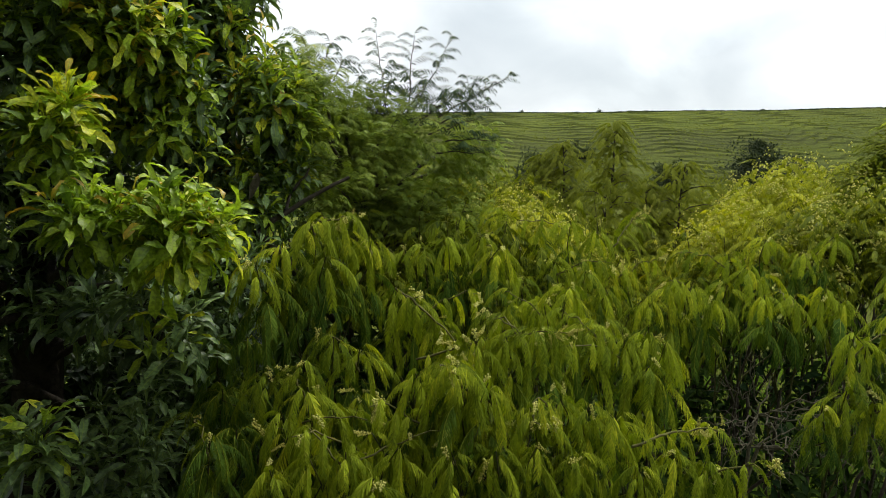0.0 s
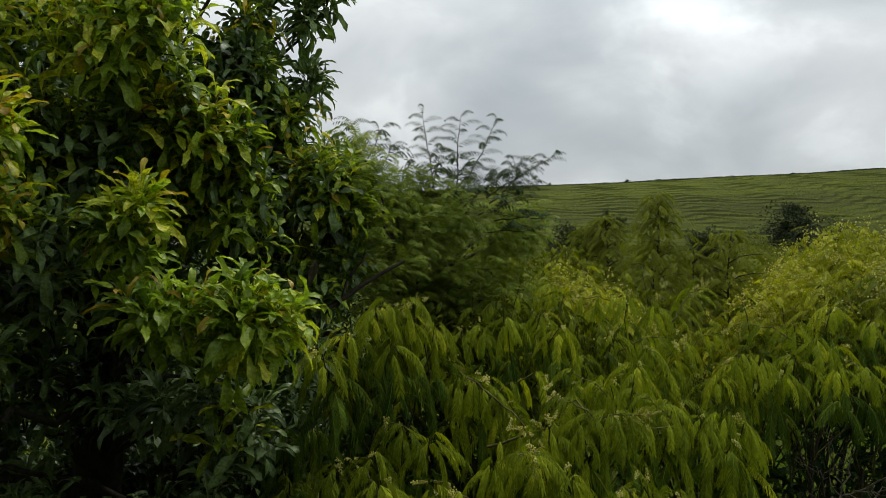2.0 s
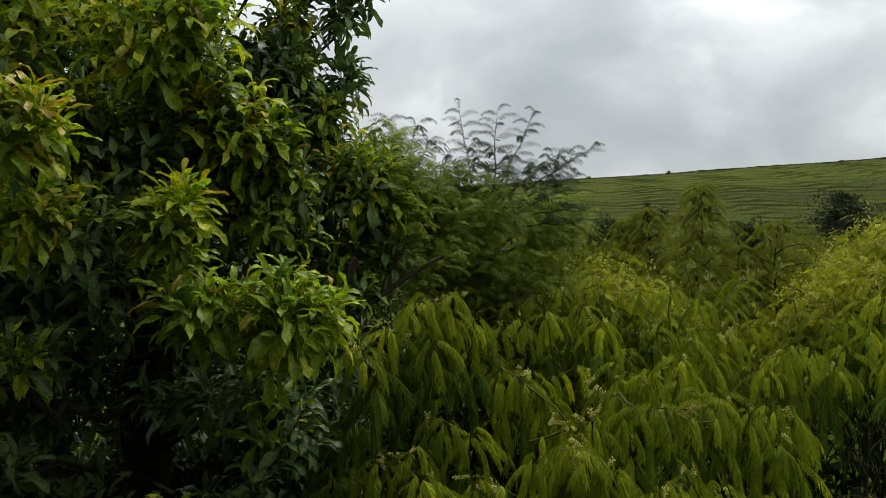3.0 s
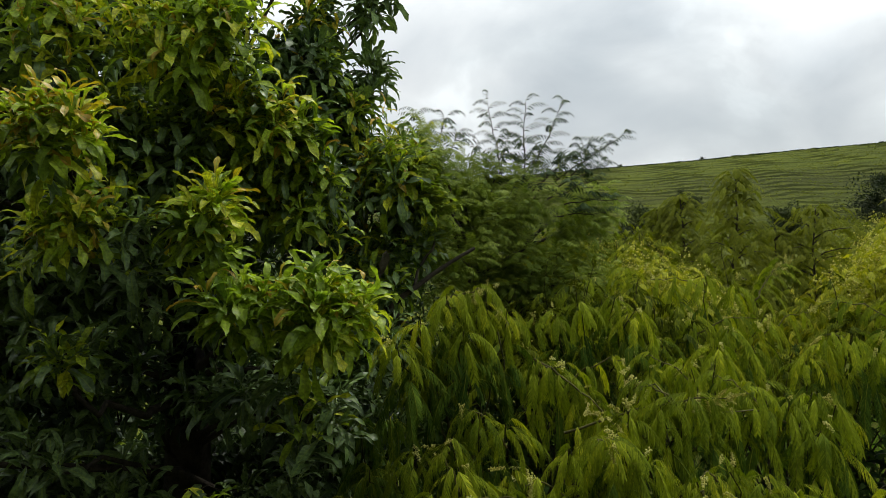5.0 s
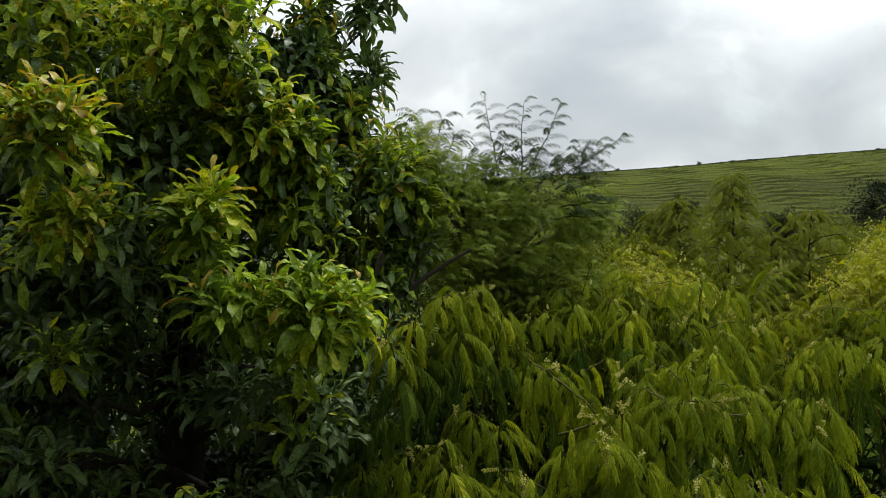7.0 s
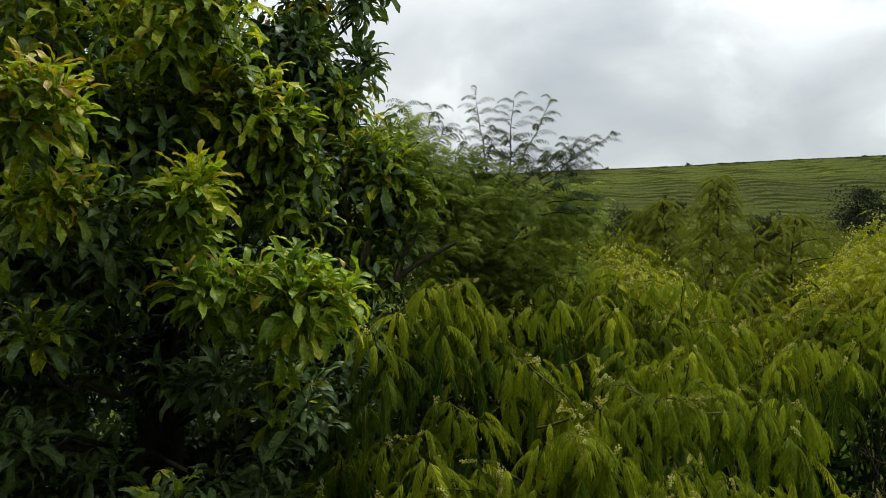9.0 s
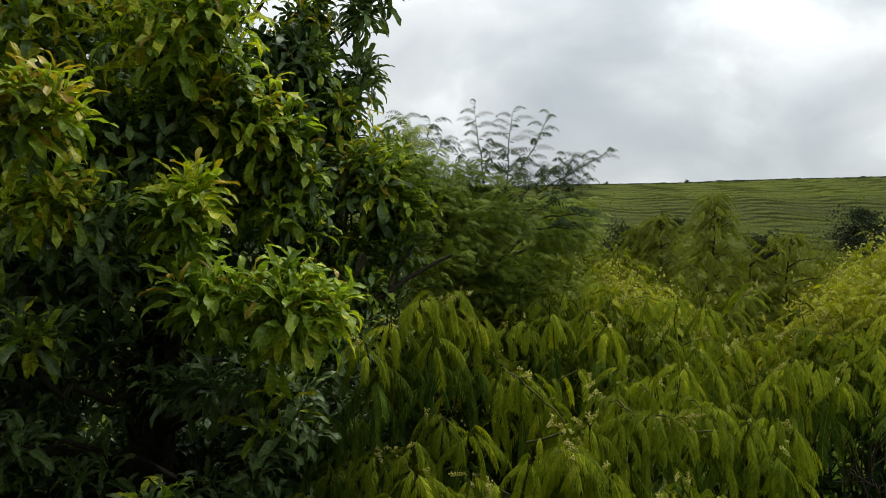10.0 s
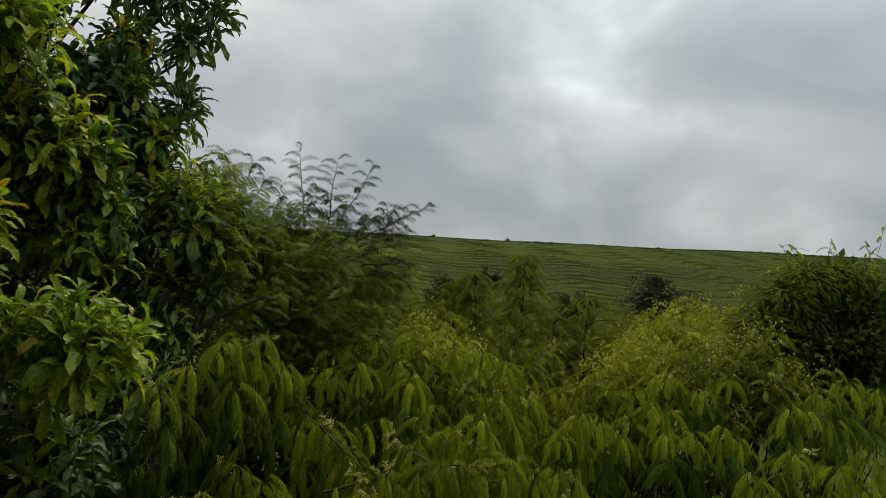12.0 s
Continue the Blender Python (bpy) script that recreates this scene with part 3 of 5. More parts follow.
def broadleaf_tree():
    base = (-1.75, 4.5, 0.0)
    tree = root("broadleaf_tree", base, "large broadleaf tree with glossy dark leaves and yellow-green shoots", "tree")
    fork = (-1.6, 4.4, 2.2)
    pts = np.array([base, (-1.72, 4.48, 0.7), (-1.66, 4.44, 1.5), fork, (-1.58, 4.38, 3.4), (-1.66, 4.42, 4.6), (-1.75, 4.45, 5.7)])
    v, f = tube(pts, [0.22, 0.17, 0.15, 0.13, 0.10, 0.06, 0.02], 10)
    under("trunk", mesh("trunk", v, f, M_BARK), tree)
    g = Leafage()
    # boughs: centre, radii, sprigs, share of young shoots
    boughs = [
        ((-0.99, 3.05, 3.48), (0.16, 0.15, 0.24), 22, 0.85, 0.25),
        ((-0.56, 2.94, 3.09), (0.27, 0.17, 0.19), 42, 1.0, 0.14),
        ((-0.86, 2.91, 3.14), (0.15, 0.13, 0.10), 13, 0.9, 0.4),
        ((-1.39, 2.61, 3.81), (0.24, 0.16, 0.15), 28, 1.0, 0.65),
        ((-1.50, 2.92, 3.50), (0.28, 0.18, 0.17), 26, 0.75, 0.15),
        ((-1.62, 3.03, 2.88), (0.22, 0.16, 0.15), 9, 0.3, 0.0),
        ((-1.17, 3.33, 4.32), (0.42, 0.22, 0.28), 44, 0.75, 0.25),
        ((-1.68, 3.23, 4.36), (0.34, 0.2, 0.26), 24, 0.7, 0.25),
        ((-0.78, 3.67, 3.89), (0.26, 0.2, 0.19), 28, 0.65, 0.2),
    ]
    for c, r, n, young, flush in boughs:
        g.owner = limb("branch", tree, (-1.55, 4.38, min(3.6, c[2] - 0.4)), tuple(np.array(c) + (-0.08, 0.25, -0.15)), 0.03, 0.01, -0.1, 0.03)
        lobe(g, tree, c, r, n, young, 0.168 * min(1.0, c[1] / 2.95), flush, twig_from=tuple(np.array(c) + (-0.1, 0.35, -0.2)))
    dark = [
        ((-0.37, 4.50, 4.36), (0.10, 0.14, 0.13), 11, 0.00), ((-0.39, 4.50, 4.74), (0.12, 0.14, 0.12), 11, 0.00), ((-0.70, 4.45, 4.68), (0.16, 0.14, 0.13), 14, 0.06), ((-0.74, 4.40, 4.44), (0.20, 0.14, 0.16), 22, 0.06), ((-0.59, 4.50, 4.22), (0.20, 0.14, 0.10), 18, 0.10), ((-0.58, 4.50, 5.02), (0.24, 0.14, 0.16), 20, 0.03), ((-0.24, 4.50, 4.97), (0.12, 0.14, 0.14), 9, 0.00), ((-0.78, 4.50, 5.27), (0.25, 0.14, 0.18), 18, 0.05), ((-0.40, 4.50, 5.25), (0.22, 0.14, 0.16), 14, 0.03),
        ((-0.70, 4.28, 4.30), (0.24, 0.24, 0.24), 26, 0.15), ((-0.95, 4.50, 5.12), (0.22, 0.14, 0.14), 16, 0.05),
        ((-0.57, 4.37, 4.10), (0.26, 0.2, 0.2), 22, 0.3), ((-0.89, 4.33, 4.27), (0.18, 0.2, 0.16), 20, 0.2), ((-0.74, 4.54, 4.57), (0.15, 0.2, 0.16), 13, 0.1), ((-1.26, 4.55, 5.07), (0.3, 0.25, 0.25), 22, 0.1),
        ((-0.30, 4.31, 3.68), (0.34, 0.3, 0.34), 60, 0.5),
        ((-0.49, 4.29, 3.15), (0.32, 0.3, 0.32), 48, 0.38),
        ((-0.77, 3.81, 3.61), (0.36, 0.25, 0.35), 56, 0.42),
        ((-1.04, 3.62, 4.00), (0.42, 0.3, 0.40), 60, 0.42),
        ((-1.51, 3.51, 3.79), (0.42, 0.3, 0.42), 56, 0.25),
        ((-1.43, 3.50, 3.22), (0.34, 0.28, 0.30), 13, 0.05),
        ((-1.97, 3.50, 3.27), (0.36, 0.3, 0.34), 15, 0.08),
        ((-0.64, 3.18, 2.63), (0.26, 0.2, 0.28), 16, 0.2),
        ((-1.07, 3.48, 2.68), (0.32, 0.2, 0.20), 9, 0.0),
        ((-1.90, 4.07, 2.46), (0.42, 0.3, 0.36), 9, 0.0),
        ((-1.89, 3.27, 2.46), (0.26, 0.25, 0.20), 7, 0.05),
        ((-1.60, 4.06, 2.00), (0.46, 0.3, 0.30), 9, 0.0),
        ((-0.88, 3.96, 1.98), (0.40, 0.3, 0.30), 12, 0.0),
        ((-1.00, 2.77, 2.27), (0.18, 0.15, 0.15), 9, 0.25),
        ((-0.82, 3.36, 1.91), (0.28, 0.22, 0.25), 9, 0.0),
        ((-0.15, 4.41, 3.65), (0.18, 0.2, 0.26), 18, 0.65), ((-0.20, 4.40, 3.31), (0.18, 0.2, 0.2), 14, 0.25), ((-0.44, 3.73, 2.81), (0.22, 0.2, 0.24), 12, 0.05), ((-0.59, 3.58, 2.64), (0.22, 0.2, 0.24), 10, 0.05), ((-2.67, 4.61, 3.77), (0.35, 0.2, 0.4), 30, 0.1), ((-1.27, 4.56, 4.87), (0.2, 0.2, 0.2), 16, 0.15),
    ]
    for c, r, n, young in dark:
        g.owner = limb("branch", tree, (-1.55, 4.38, max(1.2, min(3.5, c[2] - 0.5))), tuple(np.array(c) + (-0.05, 0.1, -0.1)), 0.022, 0.008, 0.08, 0.03)
        lobe(g, tree, c, r, n, young, 0.16 if c[2] > 4.25 and c[0] > -0.8 else 0.17, 0.2 if young > 0.28 else 0.0, twig_from=tuple(np.array(c) + (-0.05, 0.2, -0.15)), fill=0.35)
    g.owner = None
    # russet flushes at the ends of the upper shoots
    for tip in ((-0.87, 4.08, 4.53), (-0.70, 4.18, 4.66), (-0.55, 4.30, 4.58), (-0.28, 4.02, 4.06), (-0.95, 3.28, 4.52), (-1.30, 3.10, 4.50), (-1.22, 2.46, 3.92), (-0.72, 3.44, 4.02)):
        g.sprig(tip, (0.25, -0.3, 0.8), 5, 0.12, 2)
    # the shaded inside of the crown, behind the outer boughs
    g.plain = True
    for z in np.arange(1.3, 5.5, 0.32):
        edge = float(np.interp(z, [1.2, 2.6, 3.0, 3.4, 3.8, 4.2, 4.6, 5.4], [-0.4, -0.5, -0.45, -0.35, -0.3, -0.5, -1.15, -1.2]))
        for x in np.arange(edge - 0.3, -3.2, -0.34):
            c = (x + rng.normal(0, 0.06), (4.25 if z > 2.5 else 4.6) + rng.normal(0, 0.15) + 0.1 * (x + 1.5), z + rng.normal(0, 0.06))
            lobe(g, tree, c, (0.3, 0.26, 0.28), 17, 0.02, 0.165, fill=0.2, leaves=9)
    # high forward boughs, mostly out of view, added to shade the lower ones
    for x, y, z in ((-1.2, 4.2, 6.0), (-2.0, 4.1, 6.1), (-2.7, 3.6, 5.4), (-2.2, 4.5, 4.9), (-1.8, 4.5, 5.2), (-2.8, 4.3, 4.6), (-2.9, 3.0, 5.0), (-2.9, 3.0, 4.4), (-2.6, 3.2, 3.8), (-2.7, 3.1, 3.1), (-2.6, 3.2, 2.5)):
        lobe(g, tree, (x, y, z), (0.45, 0.4, 0.3), 24 if z > 4.2 else 11, 0.2, 0.16, fill=0.3, leaves=9)
        if z < 5.3:
            limb("branch", tree, (-1.45, 4.33, min(4.4, z - 0.6)), (x, y + 0.1, z - 0.1), 0.03, 0.012, 0.1, 0.03)
    # the hidden sides of the crown
    for i in range(64):
        a, h = rng.uniform(0, 6.28), rng.uniform(1.0, 5.9)
        reach = (1.25 if h < 4.2 else 1.25 - (h - 4.2) * 0.5)
        c = np.array([-1.75 + math.cos(a) * reach * 0.85, 4.75 + math.sin(a) * reach * 0.7, h])
        if c[0] > -1.55 and 4.1 < c[2] < 5.7:
            c[0] = -1.75
        lobe(g, tree, c, (0.42, 0.42, 0.38), 26, 0.05, 0.16, fill=0.2, leaves=9, out_bias=(math.cos(a), math.sin(a), 0.5))
    v, f, ribs = broad_leaf(0.2, 0.1, 0.8, 0.6, 0.22)
    under("dry_leaf", mesh("dry_leaf", v, f, M_DEAD), tree, matrix(frames(np.array([0.25, -0.2, 1.0]), np.array([0.3, -1.0, 0.1])), (-0.36, 4.09, 3.13), 0.17), "pale dry hanging leaf")
    g.finish(tree, 300, lambda p: abs(p[0] + 0.75) * 0.8 + abs(p[1] - 2.75) + abs(p[2] - 3.3) * 0.8)


# ---------------------------------------------------------------- feathery tree
def feathery_tree():
    base = (0.15, 5.9, 0.0)
    tree = root("feathery_tree", base, "slender tree with soft dark-green feathery leaves and airy top shoots", "tree")
    v, f = tube([base, (0.12, 5.88, 1.0), (0.2, 5.8, 2.0), (0.3, 5.7, 2.9), (0.36, 5.6, 3.6)], [0.10, 0.085, 0.07, 0.055, 0.02], 9)
    under("trunk", mesh("trunk", v, f, M_BARK), tree)
    limb("branch", tree, (-0.32, 4.14, 2.95), (0.19, 4.25, 3.27), 0.018, 0.010, 0.02, 0.004)
    limb("branch", tree, (0.2, 5.85, 1.9), (-0.32, 4.14, 2.95), 0.03, 0.022, 0.05, 0.01)
    limb("branch", tree, (-0.20, 4.19, 3.02), (-0.04, 4.25, 3.32), 0.012, 0.006, 0.03, 0.01)
    which, turns, places, sizes = [], [], [], []

    def spray(tip, axis, n, size):
        axis = unit(axis)
        side = unit(np.cross(axis, [0.2, 0.3, 0.9]))
        other = np.cross(axis, side)
        for i in range(n):
            a = i * 2.4 + rng.uniform(0, 0.8)
            out = math.cos(a) * side + math.sin(a) * other
            way = unit(out + axis * rng.uniform(0.2, 0.9) + np.array([0, 0, 0.1]))
            which.append(rng.integers(len(SPREADING)))
            turns.append(frames(way, np.array([0, 0, 1.0]) + rng.normal(0, 0.15, 3)))
            places.append(np.asarray(tip) - axis * 0.28 * i / n)
            sizes.append(size * rng.uniform(0.75, 1.15))

    crown = [
        ((-0.14, 4.91, 3.79), 0.34, 16), ((0.08, 5.01, 3.67), 0.36, 20), ((0.35, 5.31, 3.61), 0.40, 24), ((0.65, 5.31, 3.49), 0.42, 26),
        ((0.95, 5.50, 3.42), 0.36, 20), ((1.13, 5.61, 3.57), 0.22, 9), ((0.46, 5.10, 3.26), 0.36, 18), ((0.14, 5.10, 3.23), 0.34, 16), ((0.86, 5.39, 3.15), 0.30, 14),
        ((-0.15, 5.00, 3.29), 0.28, 12), ((-0.06, 5.02, 3.99), 0.20, 8), ((0.64, 5.41, 3.75), 0.25, 10), ((0.26, 5.29, 2.98), 0.34, 14), ((0.74, 5.49, 2.90), 0.34, 14), ((0.46, 6.01, 3.47), 0.45, 12), ((1.25, 5.70, 3.39), 0.22, 9), ((0.15, 4.81, 3.69), 0.26, 10), ((0.39, 4.85, 3.48), 0.28, 12), ((0.66, 5.01, 3.58), 0.26, 10), ((0.25, 4.80, 3.30), 0.26, 10), ((0.56, 4.95, 3.22), 0.24, 9), ((0.05, 4.99, 3.05), 0.25, 9), ((0.37, 5.09, 3.01), 0.26, 9), ((0.66, 5.19, 3.05), 0.26, 9), ((0.96, 5.39, 3.06), 0.26, 9),
    ]
    crown += [((-0.02, 4.31, 3.77), 0.18, 10), ((0.06, 4.31, 3.50), 0.18, 10), ((-0.10, 4.52, 3.98), 0.14, 7), ((0.10, 4.40, 3.22), 0.16, 8), ((0.01, 4.49, 2.98), 0.14, 6), ((0.60, 5.05, 2.98), 0.26, 12), ((0.85, 4.95, 2.92), 0.26, 12), ((0.35, 5.00, 3.00), 0.22, 10), ((1.10, 5.20, 3.02), 0.26, 10)]
    crown += [((-0.20, 4.90, 3.95), 0.17, 9), ((-0.03, 5.00, 3.87), 0.17, 9), ((0.14, 5.10, 3.77), 0.18, 9), ((0.32, 5.20, 3.68), 0.18, 9), ((-0.15, 4.80, 3.73), 0.20, 10), ((0.04, 4.90, 3.61), 0.20, 9)]
    for c, r, n in crown:
        for i in range(int(n * 0.56)):
            d = unit(rng.normal(0, 1, 3) + np.array([0.15, -0.5, 0.5]))
            tip = np.array(c) + d * np.array([1.1, 1.0, 0.75]) * r * rng.uniform(0.4, 1.0)
            spray(tip, d * 0.7 + np.array([0.25, 0, 0.5]), 10, 0.175)
        limb("branch", tree, (0.3, 5.7, min(2.9, c[2] - 0.5)), c, 0.018, 0.007, 0.08, 0.02)
    # shoots against the sky
    shoots = [((0.46, 5.31, 3.75), (0.38, 5.33, 4.30)), ((0.62, 5.31, 3.72), (0.66, 5.33, 4.28)), ((0.64, 5.26, 3.70), (0.93, 5.28, 4.26)),
              ((0.83, 5.21, 3.69), (1.34, 5.22, 4.00)), ((0.75, 5.31, 3.70), (1.13, 5.32, 3.97)), ((0.42, 5.31, 3.71), (0.53, 5.32, 4.04)),
              ((0.85, 5.21, 3.65), (1.22, 5.22, 3.79)), ((0.47, 5.11, 3.58), (0.73, 5.12, 3.90)), ((0.59, 5.11, 3.57), (0.92, 5.12, 3.85)), ((0.74, 5.01, 3.56), (1.09, 5.01, 3.68)), ((0.36, 5.11, 3.62), (0.45, 5.12, 3.90)), ((0.87, 5.11, 3.52), (1.25, 5.11, 3.54)), ((0.79, 5.10, 3.44), (1.16, 5.10, 3.45)), ((0.94, 5.21, 3.72), (1.15, 5.22, 3.91)), ((-0.06, 5.12, 3.96), (-0.14, 5.13, 4.22)), ((-0.02, 5.12, 3.96), (0.08, 5.13, 4.17)), ((0.21, 5.22, 3.79), (0.28, 5.22, 3.97)), ((0.09, 5.22, 3.92), (0.15, 5.22, 4.06))]
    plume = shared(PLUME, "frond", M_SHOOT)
    for a, b in shoots:
        pts = curve_points(a, b, 0.005, 0.006, 8)
        v, f = tube(pts, np.linspace(0.006, 0.002, 8), 5)
        shoot = under("shoot", mesh("shoot", v, f, M_BARK), tree)
        length = float(np.linalg.norm(np.array(b) - np.array(a)))
        n = max(6, int(length / 0.036))
        for i in range(n):
            s = 0.15 + 0.85 * i / (n - 1)
            p = np.array([np.interp(s * 7, range(8), pts[:, c]) for c in range(3)])
            ang = i * 2.6 + rng.uniform(-0.4, 0.4)
            way = unit(np.array([math.cos(ang), 0.6 * math.sin(ang), 0.35]) + 0.2 * unit(np.array(b) - np.array(a)))
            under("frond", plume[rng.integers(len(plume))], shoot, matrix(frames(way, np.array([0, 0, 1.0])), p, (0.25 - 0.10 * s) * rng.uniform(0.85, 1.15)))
    which, turns, places, sizes = np.array(which), np.array(turns), np.array(places), np.array(sizes)
    meshes = shared(SPREADING, "frond", M_FEATHER)
    order = np.argsort(-places[:, 2])
    for i in order[:150]:
        under("frond", meshes[which[i]], tree, matrix(turns[i], places[i], sizes[i]))
    rest = order[150:]
    v, f, mi = joined(SPREADING, which[rest], turns[rest], places[rest], sizes[rest])
    under("foliage", mesh("foliage", v, f, M_FEATHER, mi), tree, kind="stuff")


# ---------------------------------------------------------------- flowers
def bead(r):
    v = np.array([(1, 0, 0), (-1, 0, 0), (0, 1, 0), (0, -1, 0), (0, 0, 1), (0, 0, -1)], float) * r
    f = np.array([(0, 2, 4), (2, 1, 4), (1, 3, 4), (3, 0, 4), (2, 0, 5), (1, 2, 5), (3, 1, 5), (0, 3, 5)])
    return v, f


def raceme(seed, n, length, mat):
    """A spike of small round blossoms on a thin stalk."""
    r = np.random.default_rng(seed)
    v, f = bead(1.0)
    s = np.linspace(0.15, 1, n)
    a = np.arange(n) * 2.4
    places = np.stack([np.cos(a) * 0.011, np.sin(a) * 0.011, np.zeros(n)], -1) * (1.4 - 0.7 * s)[:, None]
    places += np.stack([s ** 2 * length * 0.3, np.zeros(n), s * length], -1) + r.normal(0, 0.003, (n, 3))
    turns = np.stack([np.eye(3)] * n)
    sizes = (0.0085 * (1.2 - 0.6 * s)) * r.uniform(0.7, 1.2, n)
    v, f, mi = joined([(v, f, 0)], np.zeros(n, int), turns, places, sizes)
    sv, sf = tube(np.stack([s ** 2 * length * 0.3, 0 * s, s * length], -1)[:: max(1, n // 6)], np.full(len(s[:: max(1, n // 6)]), 0.002), 3)
    sf = np.concatenate([sf[:, [0, 1, 2]], sf[:, [0, 2, 3]]])
    return mesh("blossom", np.concatenate([v, sv]), np.concatenate([f, sf + len(v)]), mat)


def pompoms(seed, n, mat):
    """A loose cluster of round cream flower heads."""
    r = np.random.default_rng(seed)
    v, f, mi = joined([(*bead(1.0), 0)], np.zeros(n, int), np.stack([np.eye(3)] * n), r.normal(0, 0.035, (n, 3)), r.uniform(0.006, 0.012, n))
    return mesh("blossom", v, f, mat)


RACEMES = [raceme(1, 26, 0.11, M_PETAL), raceme(2, 34, 0.15, M_BUD), raceme(3, 18, 0.07, M_PETAL)]
POMPOMS = [pompoms(61, 9, M_PETAL), pompoms(62, 12, M_BUD), pompoms(63, 11, M_BUD)]


# ---------------------------------------------------------------- drooping shrubs close by
def parasol(stem, tip, size, meshes, count, lift=0.25):
    """A whorl of feathered leaves that leave the stem's end all round and hang down from it."""
    start = rng.uniform(0, 6.28)
    for i in range(count):
        a = start + i * 2.4 + rng.normal(0, 0.2)
        way = np.array([math.cos(a), math.sin(a), rng.normal(0, 0.1)])
        turn = frames(way, np.array([0, 0, 1.0]) + rng.normal(0, 0.13, 3))
        place = np.asarray(tip) + way * [0.012, 0.012, 0] + [0, 0, lift * -0.3 * i / count]
        under("frond", meshes[rng.integers(len(meshes))], stem, matrix(turn, place, size * rng.uniform(0.6, 1.18)))


def drooping_shrub(base, tips, label, blossoms, size=0.24, reaching=()):
    """A tall shrub: slim stems, and at every stem's end a parasol of hanging feathered leaves, yellower above and
    darkened by shade put into the colour beneath.
    """
    z0 = float(ground_height(base[0], base[1]))
    base = (base[0], base[1], z0)
    shrub = root("drooping_shrub", base, label, "shrub", "yellow-green shrubs below the camera")
    top = np.mean(np.array(tips), axis=0)
    fork = np.array(base) * 0.45 + top * 0.55
    fork[2] = z0 + (top[2] - z0) * 0.55
    limb("trunk", shrub, (base[0], base[1], z0 - 0.05), tuple(fork + (top - fork) * 0.5), 0.019, 0.008, 0, 0.04, M_BARK, 7, 9)
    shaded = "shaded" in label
    ends = []
    for tip in tips:
        tip = np.array(tip)
        a = rng.uniform(0, 6.28)
        out = np.array([math.cos(a), math.sin(a) * 0.7, 0.0])
        pts = curve_points(fork + (top - fork) * rng.uniform(0.1, 0.5), tip, 0.03, 0.02, 8)
        v, f = tube(pts, np.linspace(0.0065, 0.0025, 8), 5)
        stem = under("stem", mesh("stem", v, f, M_STEM), shrub)
        ends.append((tip, out, stem))
        parasol(stem, tip, size * 0.86, FROND_SHADE if shaded else FROND_NEAR, 12)
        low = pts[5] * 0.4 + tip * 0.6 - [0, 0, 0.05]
        parasol(stem, low, size * 1.05, FROND_NEAR[:3] + FROND_SHADE[3:] if "blossom" in label else FROND_SHADE, 11, 0.5)
    # flowering shoots that reach out sideways, with leaves hanging along them
    for i in range((blossoms + 2) // 4):
        tip = np.array(tips[rng.integers(len(tips))])
        a = rng.uniform(0, 6.28)
        out = np.array([math.cos(a), math.sin(a) * 0.5, 0.0])
        pts = curve_points(tip - [0, 0, 0.10], tip + out * rng.uniform(0.28, 0.42) + [0, 0, rng.uniform(-0.02, 0.05)], 0.04, 0.010, 8)
        v, f = tube(pts, np.linspace(0.005, 0.002, 8), 5)
        shoot = under("shoot", mesh("shoot", v, f, M_TWIG), shrub)
        ends += [(pts[-1], out, shoot)] * 2
        for k in range(6):
            turn = frames(np.array([-out[1], out[0], 0.1]) * (1 if k % 2 else -1) + out * 0.6, np.array([0, 0, 1.0]) + rng.normal(0, 0.1, 3))
            under("frond", FROND_NEAR[rng.integers(len(FROND_NEAR))], shoot, matrix(turn, pts[1 + k], size * rng.uniform(0.55, 0.9)))
    for a, b in reaching:
        a, b = np.array(a), np.array(b)
        pts = curve_points(a, b, 0.03, 0.006, 12)
        v, f = tube(pts, np.linspace(0.0065, 0.0025, 12), 5)
        shoot = under("shoot", mesh("shoot", v, f, M_TWIG), shrub, label="slender brown flowering shoot")
        out = unit(b - a)
        for k in range(16):
            p = a + (b - a) * (0.08 + 0.058 * k)
            p[2] = np.interp(0.08 + 0.058 * k, np.linspace(0, 1, 12), pts[:, 2])
            turn = frames(np.array([-out[1], out[0], 0.1]) * (1 if k % 2 else -1) + out * rng.uniform(0.0, 0.7), np.array([0, 0, 1.0]) + rng.normal(0, 0.12, 3))
            under("frond", FROND_NEAR[rng.integers(len(FROND_NEAR))], shoot, matrix(turn, p, size * rng.uniform(0.6, 0.95)))
        for k in range(9):
            spot = pts[-1] - out * 0.016 * k + rng.normal(0, 0.012, 3)
            turn = frames(rng.normal(0, 1, 3), out * 0.6 + rng.normal(0, 0.4, 3))
            under("blossom", RACEMES[rng.integers(3)], shoot, matrix(turn, spot, rng.uniform(0.35, 0.65)), "cream and yellow blossom spike")
    for i in range(blossoms + blossoms // 2):
        end, out, stem = ends[rng.integers(len(ends))]
        spot = np.array(end) + rng.normal(0, 0.03, 3) + [0, 0, 0.02]
        hangs = i % 2 == 0
        turn = frames(rng.normal(0, 1, 3), out * (0.3 if hangs else 1.0) + np.array([0, 0, -1.0 if hangs else rng.uniform(-0.5, 0.3)]))
        under("blossom", RACEMES[rng.integers(3)], stem, matrix(turn, spot, rng.uniform(0.4, 0.75) if hangs else rng.uniform(0.3, 0.55)), "cream and yellow blossom spike")
    return shrub


